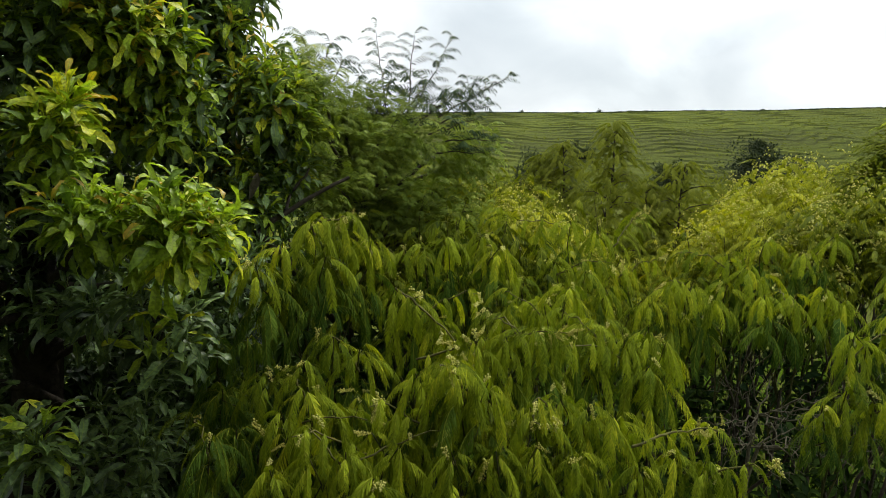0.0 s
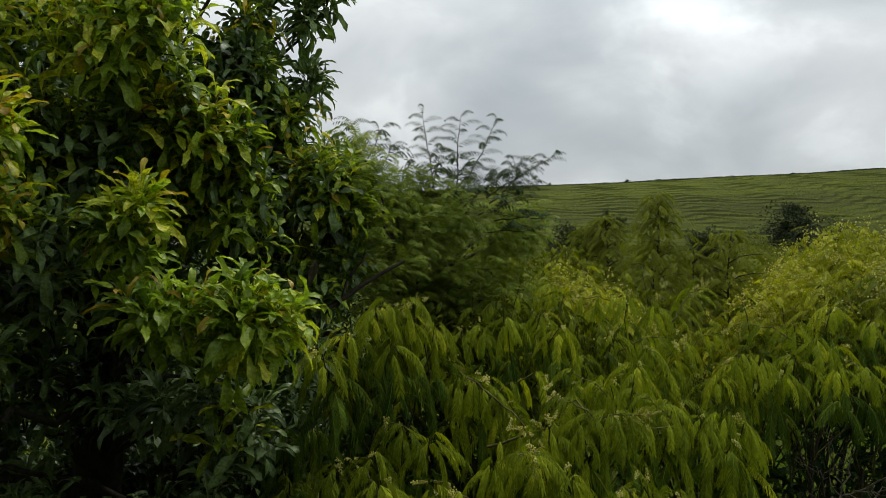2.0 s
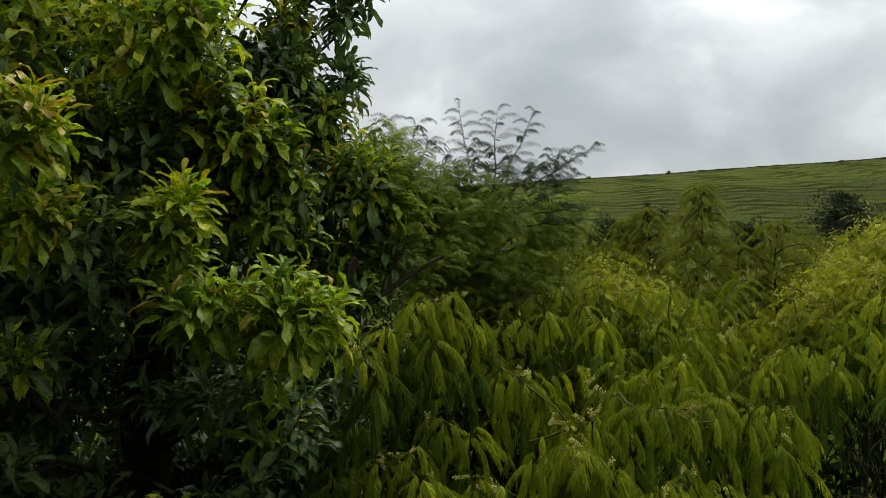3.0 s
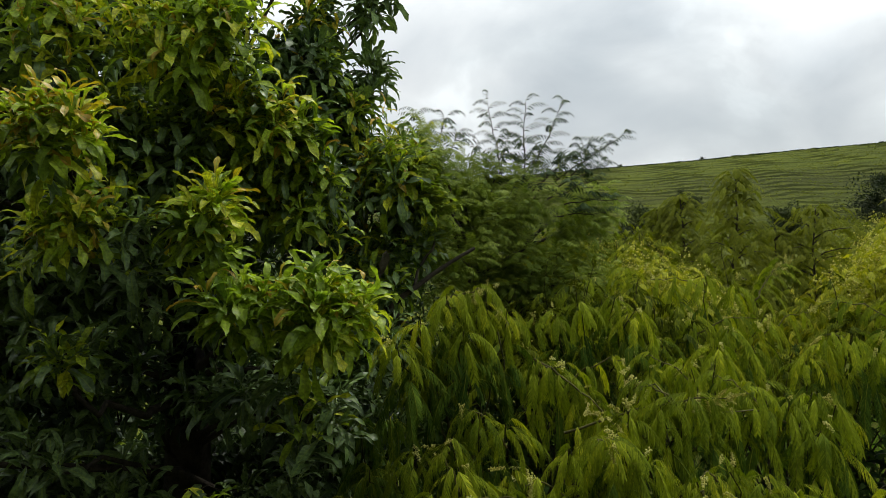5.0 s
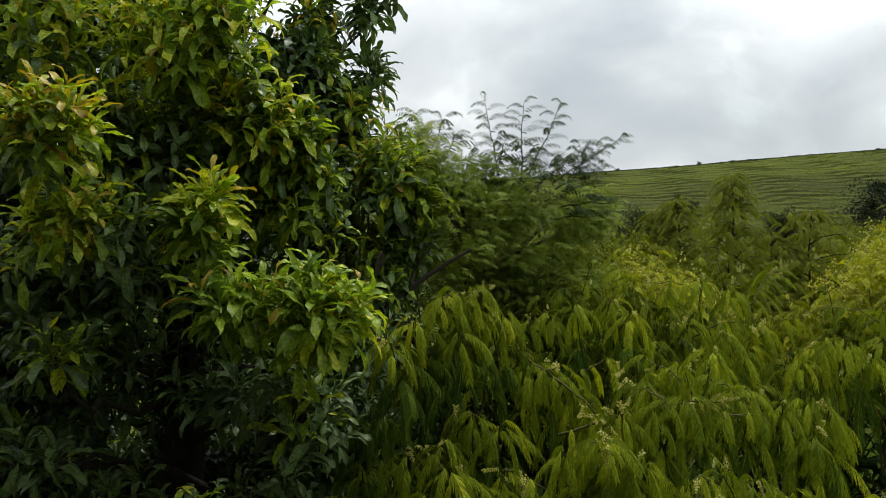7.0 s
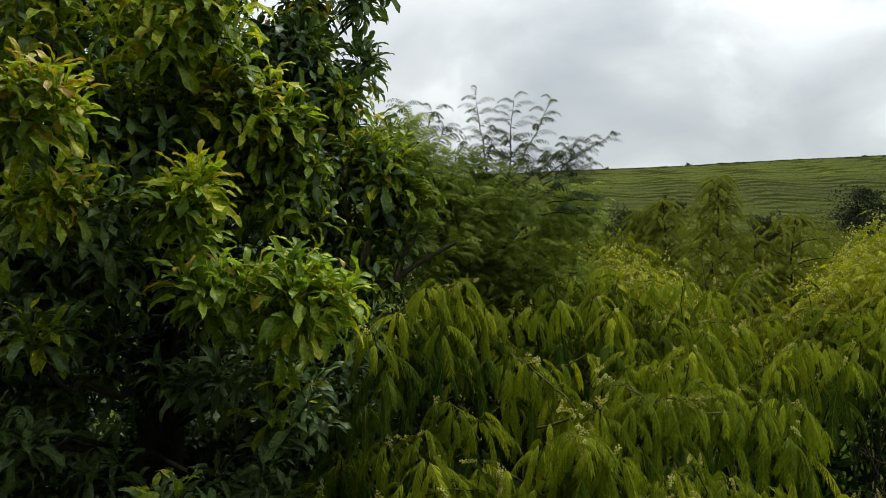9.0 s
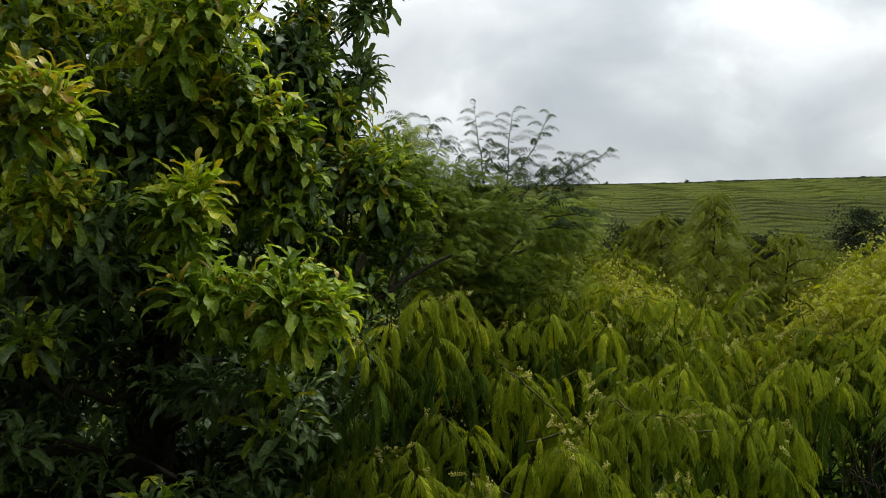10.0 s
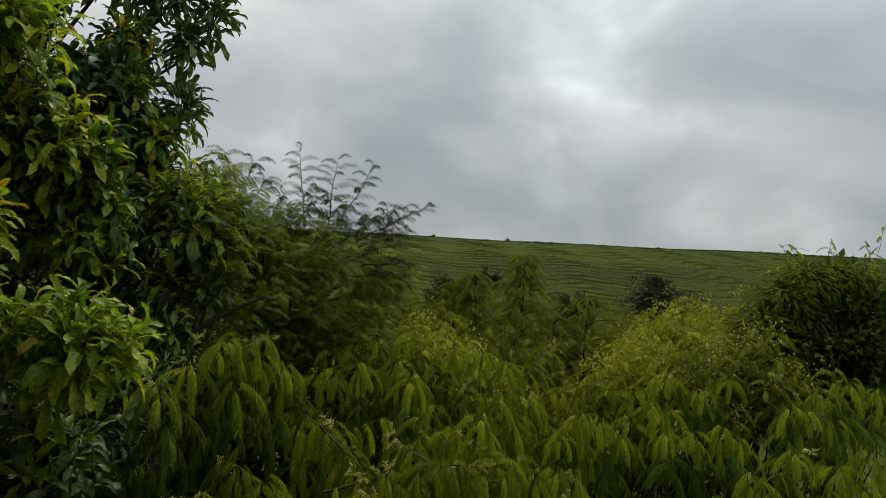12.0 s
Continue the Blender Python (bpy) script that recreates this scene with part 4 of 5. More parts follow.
def near_shrubs():
    soft = "tall shrub with soft drooping yellow-green feathery leaves"
    bloom = "yellow-green drooping shrub sprinkled with cream blossom spikes"
    shaded = "olive-green drooping shrub shaded beside the broadleaf tree"
    drooping_shrub((0.05, 3.6), [(-0.11, 3.22, 3.00), (0.01, 3.32, 3.08), (0.16, 3.38, 3.03), (0.29, 3.42, 2.99), (-0.22, 3.15, 2.91), (0.08, 3.20, 2.94), (-0.09, 3.30, 2.79)], soft, 6, reaching=[((-0.05, 3.30, 3.02), (0.22, 3.35, 3.11))])
    drooping_shrub((0.75, 4.4), [(0.60, 3.95, 2.90), (0.74, 3.95, 2.95), (0.94, 4.00, 2.97), (1.02, 3.90, 2.90), (0.82, 4.05, 2.73)], soft, 4)
    drooping_shrub((0.5, 3.8), [(0.40, 3.42, 2.75), (0.50, 3.35, 2.72), (0.60, 3.28, 2.63), (0.68, 3.20, 2.56)], bloom, 6, reaching=[((0.41, 3.42, 2.76), (0.74, 3.05, 2.48))])
    drooping_shrub((0.15, 3.2), [(0.12, 3.02, 2.62), (0.23, 3.00, 2.57), (0.00, 2.95, 2.53), (-0.15, 2.98, 2.47)], soft, 4)
    drooping_shrub((0.0, 3.0), [(0.02, 2.80, 2.47), (-0.07, 2.75, 2.37), (0.13, 2.82, 2.38), (0.24, 2.95, 2.38)], bloom, 6)
    drooping_shrub((0.35, 2.9), [(0.37, 2.72, 2.38), (0.50, 2.70, 2.40), (0.27, 2.66, 2.33), (0.66, 2.95, 2.40)], bloom, 7)
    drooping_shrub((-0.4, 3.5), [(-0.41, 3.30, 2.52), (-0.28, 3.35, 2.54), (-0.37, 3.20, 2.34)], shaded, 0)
    drooping_shrub((0.95, 3.2), [(0.72, 2.92, 2.62), (0.85, 2.92, 2.64), (0.97, 2.92, 2.67), (1.06, 2.95, 2.61)], bloom, 8, reaching=[((0.48, 3.05, 2.51), (1.12, 2.90, 2.66))])
    drooping_shrub((1.15, 3.6), [(1.27, 3.15, 2.64), (1.35, 3.15, 2.65), (1.31, 3.50, 2.76), (1.21, 3.60, 2.64)], bloom, 6)
    drooping_shrub((1.5, 3.5), [(1.46, 3.10, 2.58), (1.57, 3.12, 2.61), (1.66, 3.10, 2.56), (1.54, 3.00, 2.48)], bloom, 5)
    drooping_shrub((2.0, 4.2), [(2.04, 3.90, 2.70), (2.19, 3.90, 2.72), (2.29, 3.85, 2.63), (1.91, 3.85, 2.63), (2.15, 3.95, 2.50)], soft, 3)
    drooping_shrub((2.35, 4.4), [(2.64, 4.10, 2.79), (2.71, 4.05, 2.72), (2.52, 4.10, 2.67)], soft, 1)
    drooping_shrub((2.7, 4.3), [(2.53, 3.72, 2.68), (2.69, 3.70, 2.67), (2.88, 3.70, 2.71), (2.98, 3.65, 2.66)], soft, 3)
    drooping_shrub((2.6, 3.5), [(2.58, 3.05, 2.33), (2.46, 3.05, 2.26), (2.68, 3.00, 2.29)], soft, 2)
    drooping_shrub((0.75, 2.9), [(0.58, 2.66, 2.61), (0.62, 2.62, 2.56), (0.71, 2.60, 2.54), (0.44, 2.70, 2.55)], bloom, 6)
    drooping_shrub((1.15, 2.8), [(0.88, 2.60, 2.44), (1.00, 2.60, 2.47), (1.11, 2.58, 2.45), (1.21, 2.55, 2.42)], bloom, 6)
    drooping_shrub((0.1, 2.7), [(0.04, 2.50, 2.30), (0.17, 2.50, 2.32), (-0.10, 2.50, 2.26), (0.36, 2.50, 2.33), (0.27, 2.40, 2.26)], bloom, 6)
    drooping_shrub((0.75, 2.6), [(0.55, 2.45, 2.33), (0.71, 2.42, 2.34), (0.86, 2.42, 2.35), (1.00, 2.42, 2.32)], bloom, 6)
    drooping_shrub((1.35, 2.7), [(1.43, 2.50, 2.28), (1.56, 2.48, 2.25), (1.26, 2.42, 2.26)], soft, 4, reaching=[((1.26, 2.50, 2.31), (1.70, 2.62, 2.31))])
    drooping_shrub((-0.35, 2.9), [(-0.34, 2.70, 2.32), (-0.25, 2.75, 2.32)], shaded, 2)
    drooping_shrub((1.3, 4.4), [(1.24, 4.20, 2.69), (1.24, 3.80, 2.63), (1.06, 3.80, 2.60), (1.47, 4.30, 2.79), (1.64, 4.20, 2.73)], bloom, 8)
    drooping_shrub((1.6, 4.9), [(1.66, 4.60, 3.01), (1.84, 4.60, 2.94), (1.45, 4.60, 2.96), (1.93, 4.40, 2.76), (1.77, 4.20, 2.63)], bloom, 6, reaching=[((1.92, 4.50, 2.85), (2.17, 4.60, 3.08))])
    drooping_shrub((3.2, 3.9), [(3.28, 3.60, 2.86), (3.47, 3.60, 2.97), (3.69, 3.60, 3.04), (3.90, 3.60, 3.00), (3.51, 3.50, 2.82)], soft, 2)
    drooping_shrub((2.6, 3.3), [(3.36, 3.10, 2.72), (2.88, 3.10, 2.71), (2.60, 3.05, 2.60), (3.05, 3.00, 2.66)], bloom, 3)
    drooping_shrub((0.55, 5.0), [(0.93, 4.70, 3.02), (1.21, 4.80, 3.08), (0.77, 4.60, 2.99), (0.54, 4.40, 2.83)], soft, 3)
    drooping_shrub((2.6, 4.8), [(2.88, 4.30, 2.94), (2.57, 4.20, 2.85), (3.07, 4.20, 2.87), (3.36, 4.30, 2.96)], soft, 3)


# ---------------------------------------------------------------- shrubs and saplings further off
def thicket_kind(name, label, seed, tips, spread, height, mat, blossoms, size=0.22, per=10, templates=None):
    """One shrub of the thicket, with its base at the origin."""
    r = np.random.default_rng(seed)
    templates = templates or HANGING_LIGHT
    shrub = root(name, (0, 0, 0), label, "shrub", "thicket of yellow-green shrubs")
    limb("trunk", shrub, (0, 0, -0.05), (0, 0, height * 0.5), 0.024, 0.016, 0, 0.06, M_BARK, 6)
    which, turns, places, sizes = [], [], [], []
    flower = 0
    for k in range(tips):
        a, q = k * 2.4 + r.uniform(0, 0.5), math.sqrt((k + 0.5) / tips)
        tip = np.array([math.cos(a) * q * spread, math.sin(a) * q * spread, height * (1 - 0.14 * q * q) + np.clip(r.normal(-0.03, 0.13), -0.3, 0.15)])
        if k % (9 if name == "golden_shrub" else 4) == 0:
            v, f = tube(curve_points((0, 0, height * 0.45), tip - [0, 0, 0.14], 0.1, 0.03, 6), np.linspace(0.010, 0.003, 6), 4)
            under("stem", mesh("stem", v, f, M_BARK), shrub)
        start = r.uniform(0, 6.28)
        for i in range(per):
            b = start + i * 2.4
            way = np.array([math.cos(b), math.sin(b), r.uniform(-0.05, 0.7)])
            which.append(r.integers(len(templates)))
            turns.append(frames(way, np.array([0, 0, 1.0]) + r.normal(0, 0.1, 3)))
            places.append(tip - [0, 0, 0.3 * i / per])
            sizes.append(size * r.uniform(0.75, 1.2))
        if flower < blossoms and r.uniform() < 0.7:
            flower += 1
            for q in range(3 if name == "golden_shrub" else 1):
                under("blossom", POMPOMS[r.integers(3)], shrub, matrix(frames(np.array([r.normal(), r.normal(), 0.2]), np.array([r.normal(), r.normal(), 0.5])), tip + r.normal(0, 0.045 * q, 3) - [0, 0, 0.01], r.uniform(0.6, 1.05) if name == "golden_shrub" else r.uniform(0.4, 0.7)))
    for k in range(0 if name == "golden_shrub" else 5):
        a = r.uniform(0, 6.28)
        q = r.uniform(0.2, 0.9) * spread
        foot = np.array([math.cos(a) * q, math.sin(a) * q, height - 0.45])
        end = foot + [r.normal(0, 0.08), r.normal(0, 0.08), r.uniform(0.45, 0.62)]
        v, f = tube(curve_points(foot, end, 0.01, 0.02, 5), np.linspace(0.006, 0.002, 5), 4)
        under("shoot", mesh("shoot", v, f, M_STEM), shrub)
        for i in range(5):
            b = i * 2.4 + a
            which.append(r.integers(len(templates)))
            turns.append(frames(np.array([math.cos(b), math.sin(b), 0.5]), np.array([0, 0, 1.0]) + r.normal(0, 0.1, 3)))
            places.append(foot + (end - foot) * (0.62 + 0.09 * i))
            sizes.append(size * 0.6)
    v, f, mi = joined(templates, np.array(which), np.array(turns), np.array(places), np.array(sizes))
    under("foliage", mesh("foliage", v, f, mat, mi), shrub, kind="stuff")
    return shrub


def place_copies(kinds, spots):
    """Stand the given shrubs in turn at the spots: each kind's first spot takes the shrub itself, the others copies of it."""
    for k, (x, y, turn, scale) in enumerate(spots):
        m = pose(x, y, float(ground_height(x, y)), 0, 0, turn) @ Matrix.Scale(scale, 4)
        ob = kinds[k % len(kinds)]
        (copy_thing(ob, m) if k >= len(kinds) else ob).matrix_basis = m


def thicket():
    plain = "yellow-green feathery shrub in a dense thicket"
    blossom = "pale yellow-green shrub dotted with small cream blossoms"
    kinds = [thicket_kind("thicket_shrub", plain, 41, 24, 0.75, 3.1, M_FROND_FAR, 8, 0.275, 8),
             thicket_kind("thicket_shrub", blossom, 42, 28, 0.8, 3.15, M_FROND_FAR, 18, 0.275, 8),
             thicket_kind("thicket_shrub", plain, 43, 20, 0.6, 3.0, M_FROND_FAR, 6, 0.275, 8)]
    r = np.random.default_rng(5)
    spots = []
    for row, y in enumerate((4.9, 5.7, 6.6, 7.6, 9.0)):
        x = 0.75 + 0.02 * y
        while x < y * 1.15 + 1.0:
            low = 0.86 if 0.34 < x / y < 0.55 else 1.0
            spots.append((x + r.normal(0, 0.15), y + r.normal(0, 0.2), r.uniform(0, 360), low * r.uniform(0.93, 1.06) * (0.97 - 0.012 * (y - 5))))
            x += 0.95 + 0.05 * y
    spots += [(1.25, 6.1, 40, 1.0), (0.95, 4.8, 140, 0.95), (0.8, 5.3, 20, 0.97), (1.75, 6.9, 80, 1.02), (1.45, 7.6, 10, 1.05), (2.2, 8.1, 200, 1.05), (1.0, 6.9, 300, 1.05)]
    place_copies(kinds, spots)
    kinds = [thicket_kind("thicket_shrub", "olive-green scrubby shrub at the foot of the hill", 44, 26, 0.95, 3.0, M_SAPLING, 0, 0.25, 8)]
    spots = [(3.1, 11.2, 0, 0.86), (4.6, 12.0, 70, 0.90), (6.0, 11.4, 140, 0.86), (7.6, 12.6, 210, 0.88), (9.4, 12.2, 280, 0.86), (4.0, 14.0, 30, 0.88), (5.9, 14.6, 100, 0.90), (8.6, 14.8, 170, 0.88), (11.4, 14.0, 240, 0.86), (2.6, 13.2, 310, 0.84)]
    place_copies(kinds, spots)
    gold = "bright golden-green shrub covered with tiny cream blossoms"
    kinds = [thicket_kind("golden_shrub", gold, 51, 42, 0.62, 3.2, M_GOLD, 42, 0.20, 12)]
    spots = []
    for k, (x, y, z) in enumerate(((4.56, 6.64, 3.37), (3.66, 5.69, 2.93), (4.01, 5.25, 3.05), (4.32, 6.06, 3.40), (3.87, 4.74, 3.21), (3.58, 5.44, 3.13), (1.38, 5.55, 3.09), (1.85, 5.95, 2.93))):
        spots.append((x, y, 77.0 * k, (z + 0.05 - float(ground_height(x, y))) / 3.2))
    place_copies(kinds, spots)


def sapling(x, y, height, lean, wide, label):
    z0 = float(ground_height(x, y))
    tree = root("sapling", (x, y, z0), label, "tree", "young trees above the thicket")
    top = (x + lean, y, z0 + height)
    pts = curve_points((x, y, z0 - 0.05), top, 0.0, 0.015, 9)
    v, f = tube(pts, np.linspace(0.035, 0.006, 9), 6)
    under("trunk", mesh("trunk", v, f, M_BARK), tree)
    which, turns, places, sizes = [], [], [], []
    for i in range(64):
        s = 0.50 + 0.50 * (i / 63)
        p = np.array([np.interp(s * 8, range(9), pts[:, c]) for c in range(3)])
        a = i * 2.4
        reach = wide * ((1 - s) / 0.5) ** 0.55 + 0.02
        out = np.array([math.cos(a), math.sin(a), 0.28])
        end = p + out * reach * rng.uniform(0.6, 1.05)
        if i % 2 == 0:
            v, f = tube(curve_points(p, end, 0.03, 0.01, 4), np.linspace(0.008, 0.003, 4), 4)
            under("branch", mesh("branch", v, f, M_BARK), tree)
        for q in range(8):
            c = p + (end - p) * (0.1 + 0.13 * q) + rng.normal(0, 0.02, 3)
            b = a + rng.normal(0, 0.9)
            which.append(rng.integers(len(HANGING_LIGHT)))
            turns.append(frames(np.array([math.cos(b), math.sin(b), 0.3]), np.array([0, 0, 1.0]) + rng.normal(0, 0.15, 3)))
            places.append(c)
            sizes.append(0.25 * rng.uniform(0.7, 1.2) * (1.2 - 0.8 * (s - 0.5)))
    v, f, mi = joined(HANGING_LIGHT, np.array(which), np.array(turns), np.array(places), np.array(sizes))
    under("foliage", mesh("foliage", v, f, M_SAPLING), tree, kind="stuff")


def saplings():
    spots = [((2.93, 7.20, 3.79), 0.16, 0.62), ((3.87, 7.50, 3.40), 0.04, 0.90), ((2.64, 8.00, 3.59), -0.03, 0.55), ((3.48, 7.60, 3.18), 0.05, 0.55), ((2.45, 8.20, 3.46), 0.05, 0.45)]
    for (x, y, z), lean, wide in spots:
        sapling(x - lean, y, z - float(ground_height(x, y)), lean, wide, "slim young tree with feathery olive-green leaves")


def dark_shrub():
    """The dense shrub at the end of the pan, dark inside with pale feathery fronds over it."""
    x, y, z = (4.99, 5.16, 3.36)
    z0 = float(ground_height(x, y))
    shrub = root("dense_shrub", (x, y, z0), "dense dark-green shrub topped with pale feathery shoots", "shrub")
    limb("trunk", shrub, (x, y, z0 - 0.05), (x, y, z0 + 2.4), 0.07, 0.04, 0, 0.03, M_BARK, 8)
    n = 12000
    d = unit(rng.normal(0, 1, (n, 3)))
    lump = 1 + 0.2 * np.sin(d[:, 0] * 6 + 1) + 0.15 * np.sin(d[:, 2] * 8 + d[:, 1] * 5)
    places = np.array([x, y, z - 0.15]) + d * np.array([0.62, 0.55, 0.55]) * (lump * rng.uniform(0.3, 1.0, n) ** 0.6)[:, None]
    turns = frames(d + rng.normal(0, 0.7, (n, 3)), np.array([0, 0, 1.0]) + rng.normal(0, 0.4, (n, 3)))
    v, f, mi = joined(LEAF_BIT, np.zeros(n, int), turns, places, rng.uniform(0.05, 0.10, n))
    under("inner_foliage", mesh("inner_foliage", v, f, M_DENSE), shrub, kind="stuff")
    which, turns, places, sizes = [], [], [], []
    for cx, cz, n in ((-0.62, 0.28, 230), (-0.38, 0.43, 230), (-0.08, 0.48, 210), (-0.80, 0.04, 220), (0.3, 0.44, 150), (-0.48, 0.12, 170), (-0.02, 0.27, 130), (-0.88, -0.2, 190), (-1.0, -0.42, 150), (-0.7, -0.1, 120), (0.4, 0.2, 90)):
        for i in range(2 * n):
            d = unit(rng.normal(0, 1, 3) + np.array([0, -0.3, 0.4]))
            places.append(np.array([x + cx, y - 0.1, z - 0.12 + cz]) + d * np.array([0.26, 0.28, 0.17]) * rng.uniform(0.4, 1.0))
            which.append(rng.integers(len(HANGING_LIGHT)))
            turns.append(frames(d + np.array([0, 0, 0.3]), np.array([0, 0, 1.0]) + rng.normal(0, 0.2, 3)))
            sizes.append(0.105 * rng.uniform(0.7, 1.2))
    v, f, mi = joined(HANGING_LIGHT, np.array(which), np.array(turns), np.array(places), np.array(sizes))
    under("foliage", mesh("foliage", v, f, M_FROND_FAR, mi), shrub, kind="stuff")
    tall = [((5.46, 5.20, 3.66), (5.54, 5.20, 4.25)), ((5.47, 5.30, 3.66), (5.51, 5.30, 4.08)), ((4.76, 5.00, 3.71), (4.80, 5.00, 4.04))]
    for i in range(15):
        a = (x + rng.uniform(-0.55, 0.1), y + rng.uniform(-0.4, 0.3), z + 0.35)
        b = (a[0] + rng.normal(0, 0.12), a[1], z + rng.uniform(0.42, 0.62))
        if i >= 12:
            a, b = tall[i - 12]
        shoot = limb("shoot", shrub, a, b, 0.005, 0.002, 0, 0.01, M_TWIG, 4, 5)
        for q in range(5):
            p = np.array(a) + (np.array(b) - np.array(a)) * (0.4 + 0.15 * q)
            way = np.array([rng.normal(), rng.normal(), 0.8])
            under("frond", FROND_NEAR[rng.integers(len(FROND_NEAR))], shoot, matrix(frames(way, np.array([0, 0, 1.0])), p, 0.13))
        under("blossom", RACEMES[i % 3], shoot, matrix(frames(rng.normal(0, 1, 3), np.array([0.1, 0.1, 1.0])), np.array(b), 0.6))


def hill_bush(x, y, wide, tall, label):
    """A dark scrub bush on the hillside, built of many small leaf clumps."""
    z0 = float(ground_height(x, y))
    bush = root("hill_bush", (x, y, z0), label, "bush", "dark bushes on the hillside")
    limb("trunk", bush, (x, y, z0 - 0.1), (x, y, z0 + tall * 0.6), 0.10, 0.05, 0, 0.05, M_BARK, 6)
    n = 6000 if wide > 1 else 600
    d = unit(rng.normal(0, 1, (n, 3)) + [0, -0.2, 0.25])
    lump = 1 + 0.45 * np.sin(d[:, 0] * 6 + x) + 0.3 * np.sin(d[:, 2] * 7 + d[:, 1] * 4)
    places = np.array([x, y, z0 + tall * 0.45]) + d * np.array([wide * 0.5, wide * 0.4, tall * 0.55]) * (lump * rng.uniform(0.25, 1.0, n) ** 0.7)[:, None]
    places[:, 2] = np.maximum(places[:, 2], z0 + 0.1)
    turns = frames(d + rng.normal(0, 0.6, (n, 3)), np.array([0, 0, 1.0]) + rng.normal(0, 0.3, (n, 3)))
    v, f, mi = joined(LEAF_BIT, np.zeros(n, int), turns, places, rng.uniform(0.08, 0.17, n) * min(1.2, 0.4 + wide / 5))
    under("foliage", mesh("foliage", v, f, M_DARKBUSH, mi), bush, kind="stuff")


def hill_bushes():
    dark = "dark green scrub bush on the grassy hillside"
    for (x, y, z), wide, tall in (((27.89, 45.60, 2.59), 5.2, 2.3), ((10.14, 35.17, 1.86), 3.0, 1.9), ((17.76, 37.38, 2.04), 2.0, 1.5), ((17.33, 50.64, 3.90), 1.7, 0.75), ((17.97, 54.17, 4.63), 0.6, 0.7), ((33.27, 54.57, 4.90), 1.7, 0.7), ((10.40, 39.78, 2.17), 1.6, 0.9)):
        hill_bush(x, y, wide, tall, dark)
    r = np.random.default_rng(9)
    for x in (19.0, 27.5, 31.0, 46.0, 63.5, 66.0, 71.0):
        hill_bush(x, 75.5 + r.uniform(-0.6, 0.6), r.uniform(0.3, 0.8), r.uniform(0.12, 0.35), "small dark bush on the crest of the hill")


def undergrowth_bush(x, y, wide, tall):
    """A very dark leafy filler, added where only shade lies beneath the trees."""
    bush = root("undergrowth_bush", (x, y, 0.0), "very dark leafy filler added where there is only shade", "bush", "undergrowth beneath the trees")
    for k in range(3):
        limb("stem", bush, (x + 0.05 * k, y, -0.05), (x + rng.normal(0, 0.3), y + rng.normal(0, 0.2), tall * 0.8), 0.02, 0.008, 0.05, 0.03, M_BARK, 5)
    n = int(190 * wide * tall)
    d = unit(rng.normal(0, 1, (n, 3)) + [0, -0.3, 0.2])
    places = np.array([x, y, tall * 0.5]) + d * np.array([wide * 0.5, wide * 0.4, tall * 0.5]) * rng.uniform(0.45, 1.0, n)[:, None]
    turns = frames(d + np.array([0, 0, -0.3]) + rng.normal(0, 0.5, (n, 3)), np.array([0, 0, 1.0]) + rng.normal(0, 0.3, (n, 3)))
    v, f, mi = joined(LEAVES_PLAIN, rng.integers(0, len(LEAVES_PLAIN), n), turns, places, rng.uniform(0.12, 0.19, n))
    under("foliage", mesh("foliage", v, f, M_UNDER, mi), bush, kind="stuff")


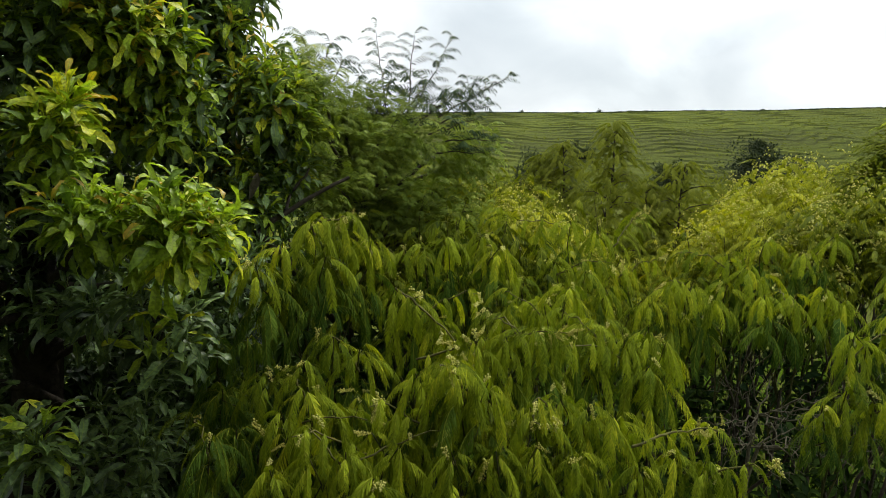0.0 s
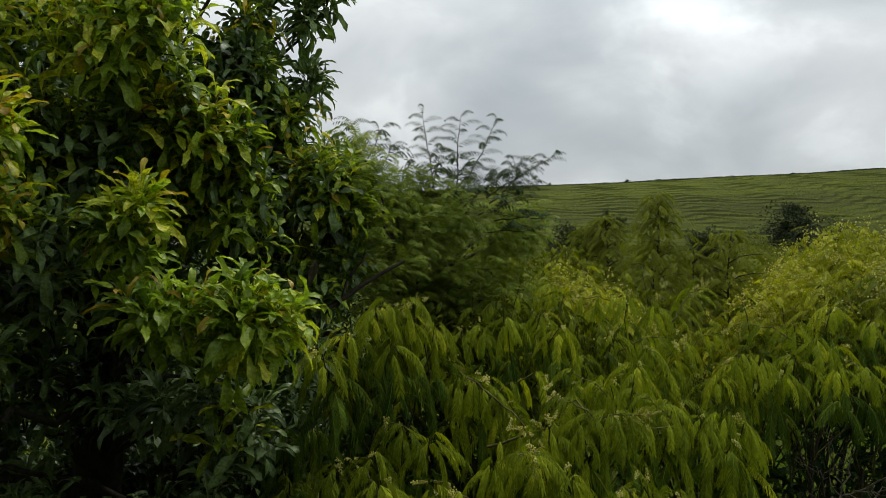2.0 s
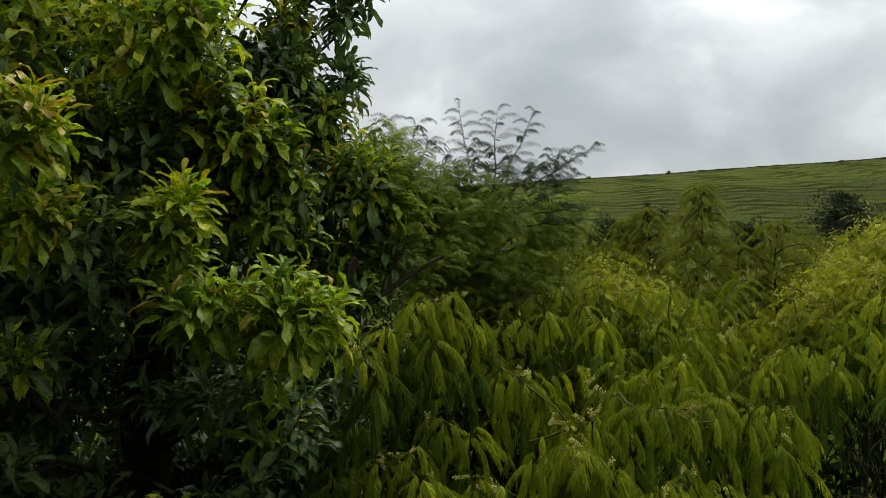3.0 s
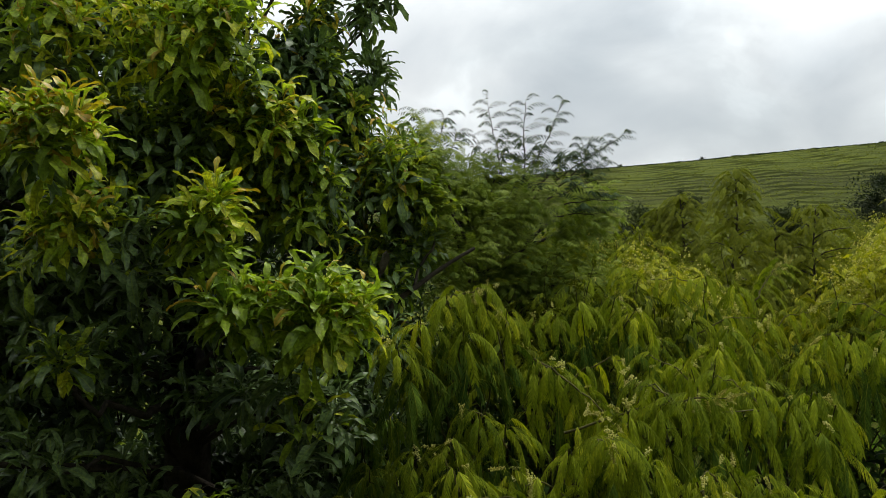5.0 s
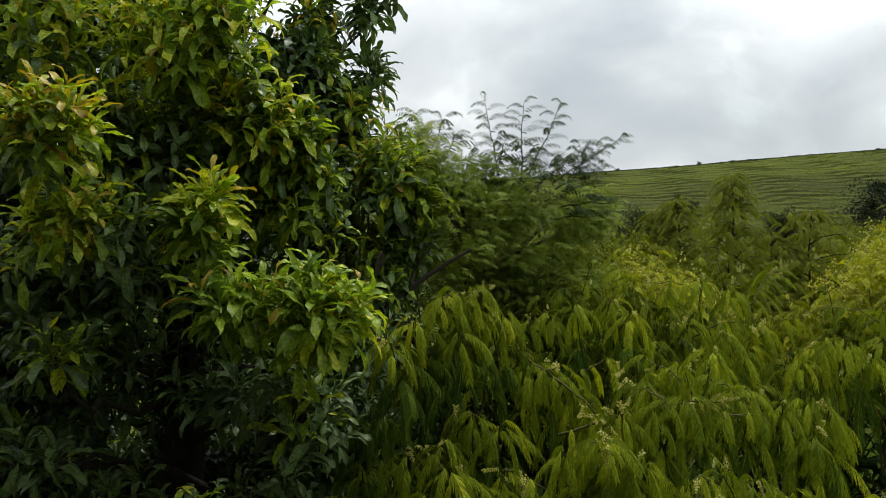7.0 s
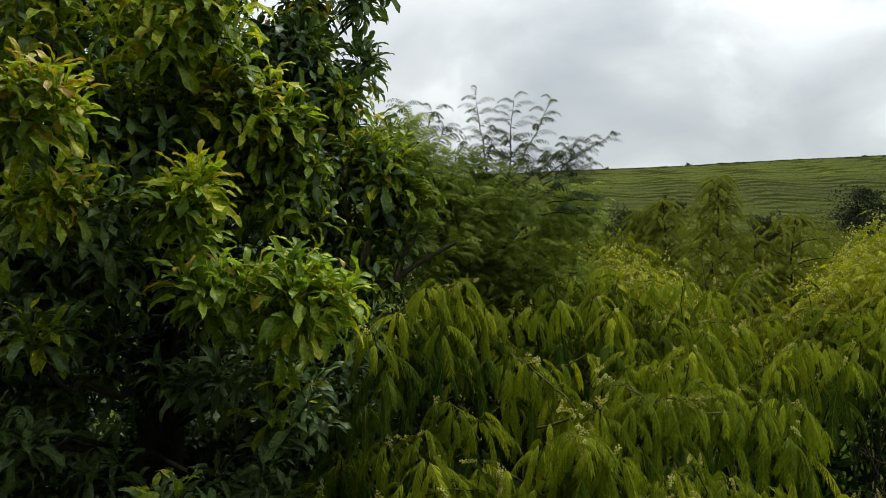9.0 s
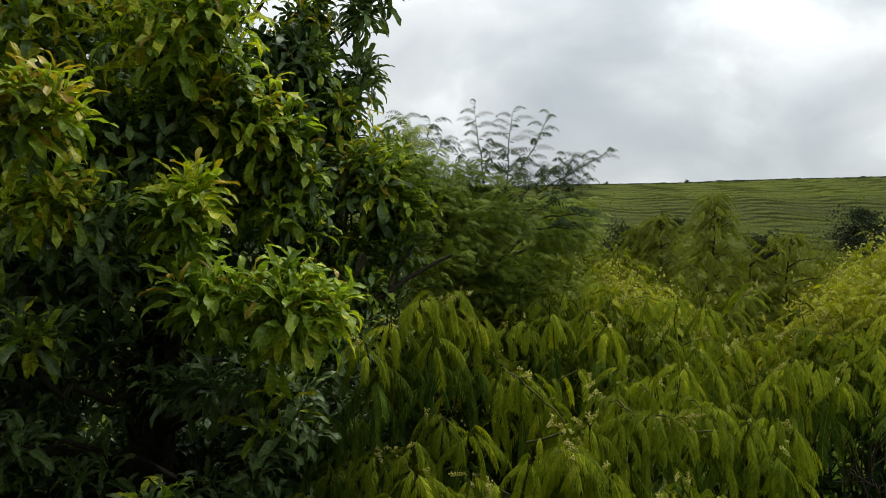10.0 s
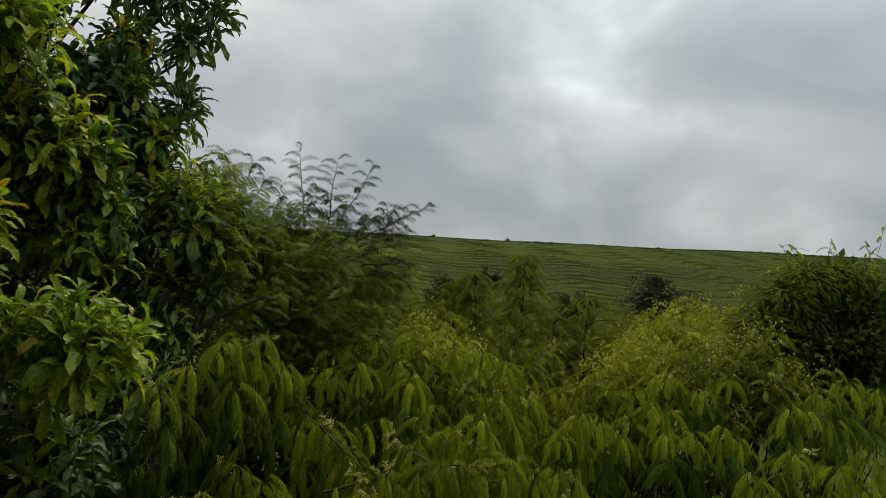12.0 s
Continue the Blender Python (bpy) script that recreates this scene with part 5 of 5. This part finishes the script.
def undergrowth():
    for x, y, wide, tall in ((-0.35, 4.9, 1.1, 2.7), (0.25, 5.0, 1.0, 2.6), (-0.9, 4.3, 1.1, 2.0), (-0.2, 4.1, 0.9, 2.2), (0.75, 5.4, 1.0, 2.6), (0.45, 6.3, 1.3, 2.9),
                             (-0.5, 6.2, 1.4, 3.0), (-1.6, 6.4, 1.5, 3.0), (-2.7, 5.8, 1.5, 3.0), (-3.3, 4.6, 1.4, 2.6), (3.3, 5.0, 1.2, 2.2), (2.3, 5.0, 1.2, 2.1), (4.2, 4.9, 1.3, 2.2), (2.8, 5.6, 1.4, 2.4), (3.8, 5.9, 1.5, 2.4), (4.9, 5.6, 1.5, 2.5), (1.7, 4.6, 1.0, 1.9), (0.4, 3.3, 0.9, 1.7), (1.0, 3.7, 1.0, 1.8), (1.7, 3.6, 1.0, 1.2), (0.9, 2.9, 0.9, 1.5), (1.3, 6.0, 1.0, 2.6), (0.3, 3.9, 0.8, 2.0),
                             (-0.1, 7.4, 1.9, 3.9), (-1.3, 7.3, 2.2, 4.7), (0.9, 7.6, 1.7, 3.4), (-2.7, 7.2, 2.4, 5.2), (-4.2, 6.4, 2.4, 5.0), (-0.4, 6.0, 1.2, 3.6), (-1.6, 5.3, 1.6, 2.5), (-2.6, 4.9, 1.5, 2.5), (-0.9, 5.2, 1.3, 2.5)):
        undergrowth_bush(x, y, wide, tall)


def dead_branch(a, ends):
    """A bare branch with a tangle of fine twigs under the shrubs."""
    a = np.array(a)
    heap = root("dead_branch", (a[0], a[1], 0.0), "bare grey-brown dead branch under the shrubs", "branch", "dead branches under the shrubs")
    limb("stem", heap, (a[0] - 0.15, a[1] + 0.2, 0.0), tuple(a), 0.016, 0.010, 0, 0.02, M_DEAD, 6, 10)
    for e in ends:
        pts = curve_points(a, e, 0.03, 0.014, 12)
        v, f = tube(pts, np.linspace(0.006, 0.002, 12), 4)
        twig = under("twig", mesh("twig", v, f, M_DEAD), heap)
        for k in (3, 4, 6, 7, 8, 9):
            tip = pts[k] + (np.array(e) - a) * 0.22 + rng.normal(0, 0.08, 3)
            v, f = tube(curve_points(pts[k], tip, 0.015, 0.01, 7), np.linspace(0.003, 0.001, 7), 3)
            under("side_twig", mesh("side_twig", v, f, M_DEAD), twig)


def dead_branches():
    dead_branch((2.43, 3.50, 1.87), [(2.91, 3.25, 2.01), (2.79, 3.37, 2.06), (2.88, 3.13, 1.88), (2.36, 3.63, 1.99), (2.70, 3.49, 2.10), (2.88, 3.34, 1.90), (2.49, 3.28, 1.78), (2.21, 3.53, 1.81)])
    dead_branch((2.57, 3.75, 1.96), [(3.00, 3.30, 2.22), (2.72, 3.20, 2.12), (2.14, 3.50, 1.96), (2.39, 3.90, 2.10), (2.70, 3.00, 2.04), (2.42, 3.10, 1.92), (2.18, 3.30, 1.86), (2.78, 3.90, 2.24), (2.55, 3.90, 2.38)])


broadleaf_tree()
feathery_tree()
near_shrubs()
thicket()
saplings()
dark_shrub()
hill_bushes()
undergrowth()
dead_branches()
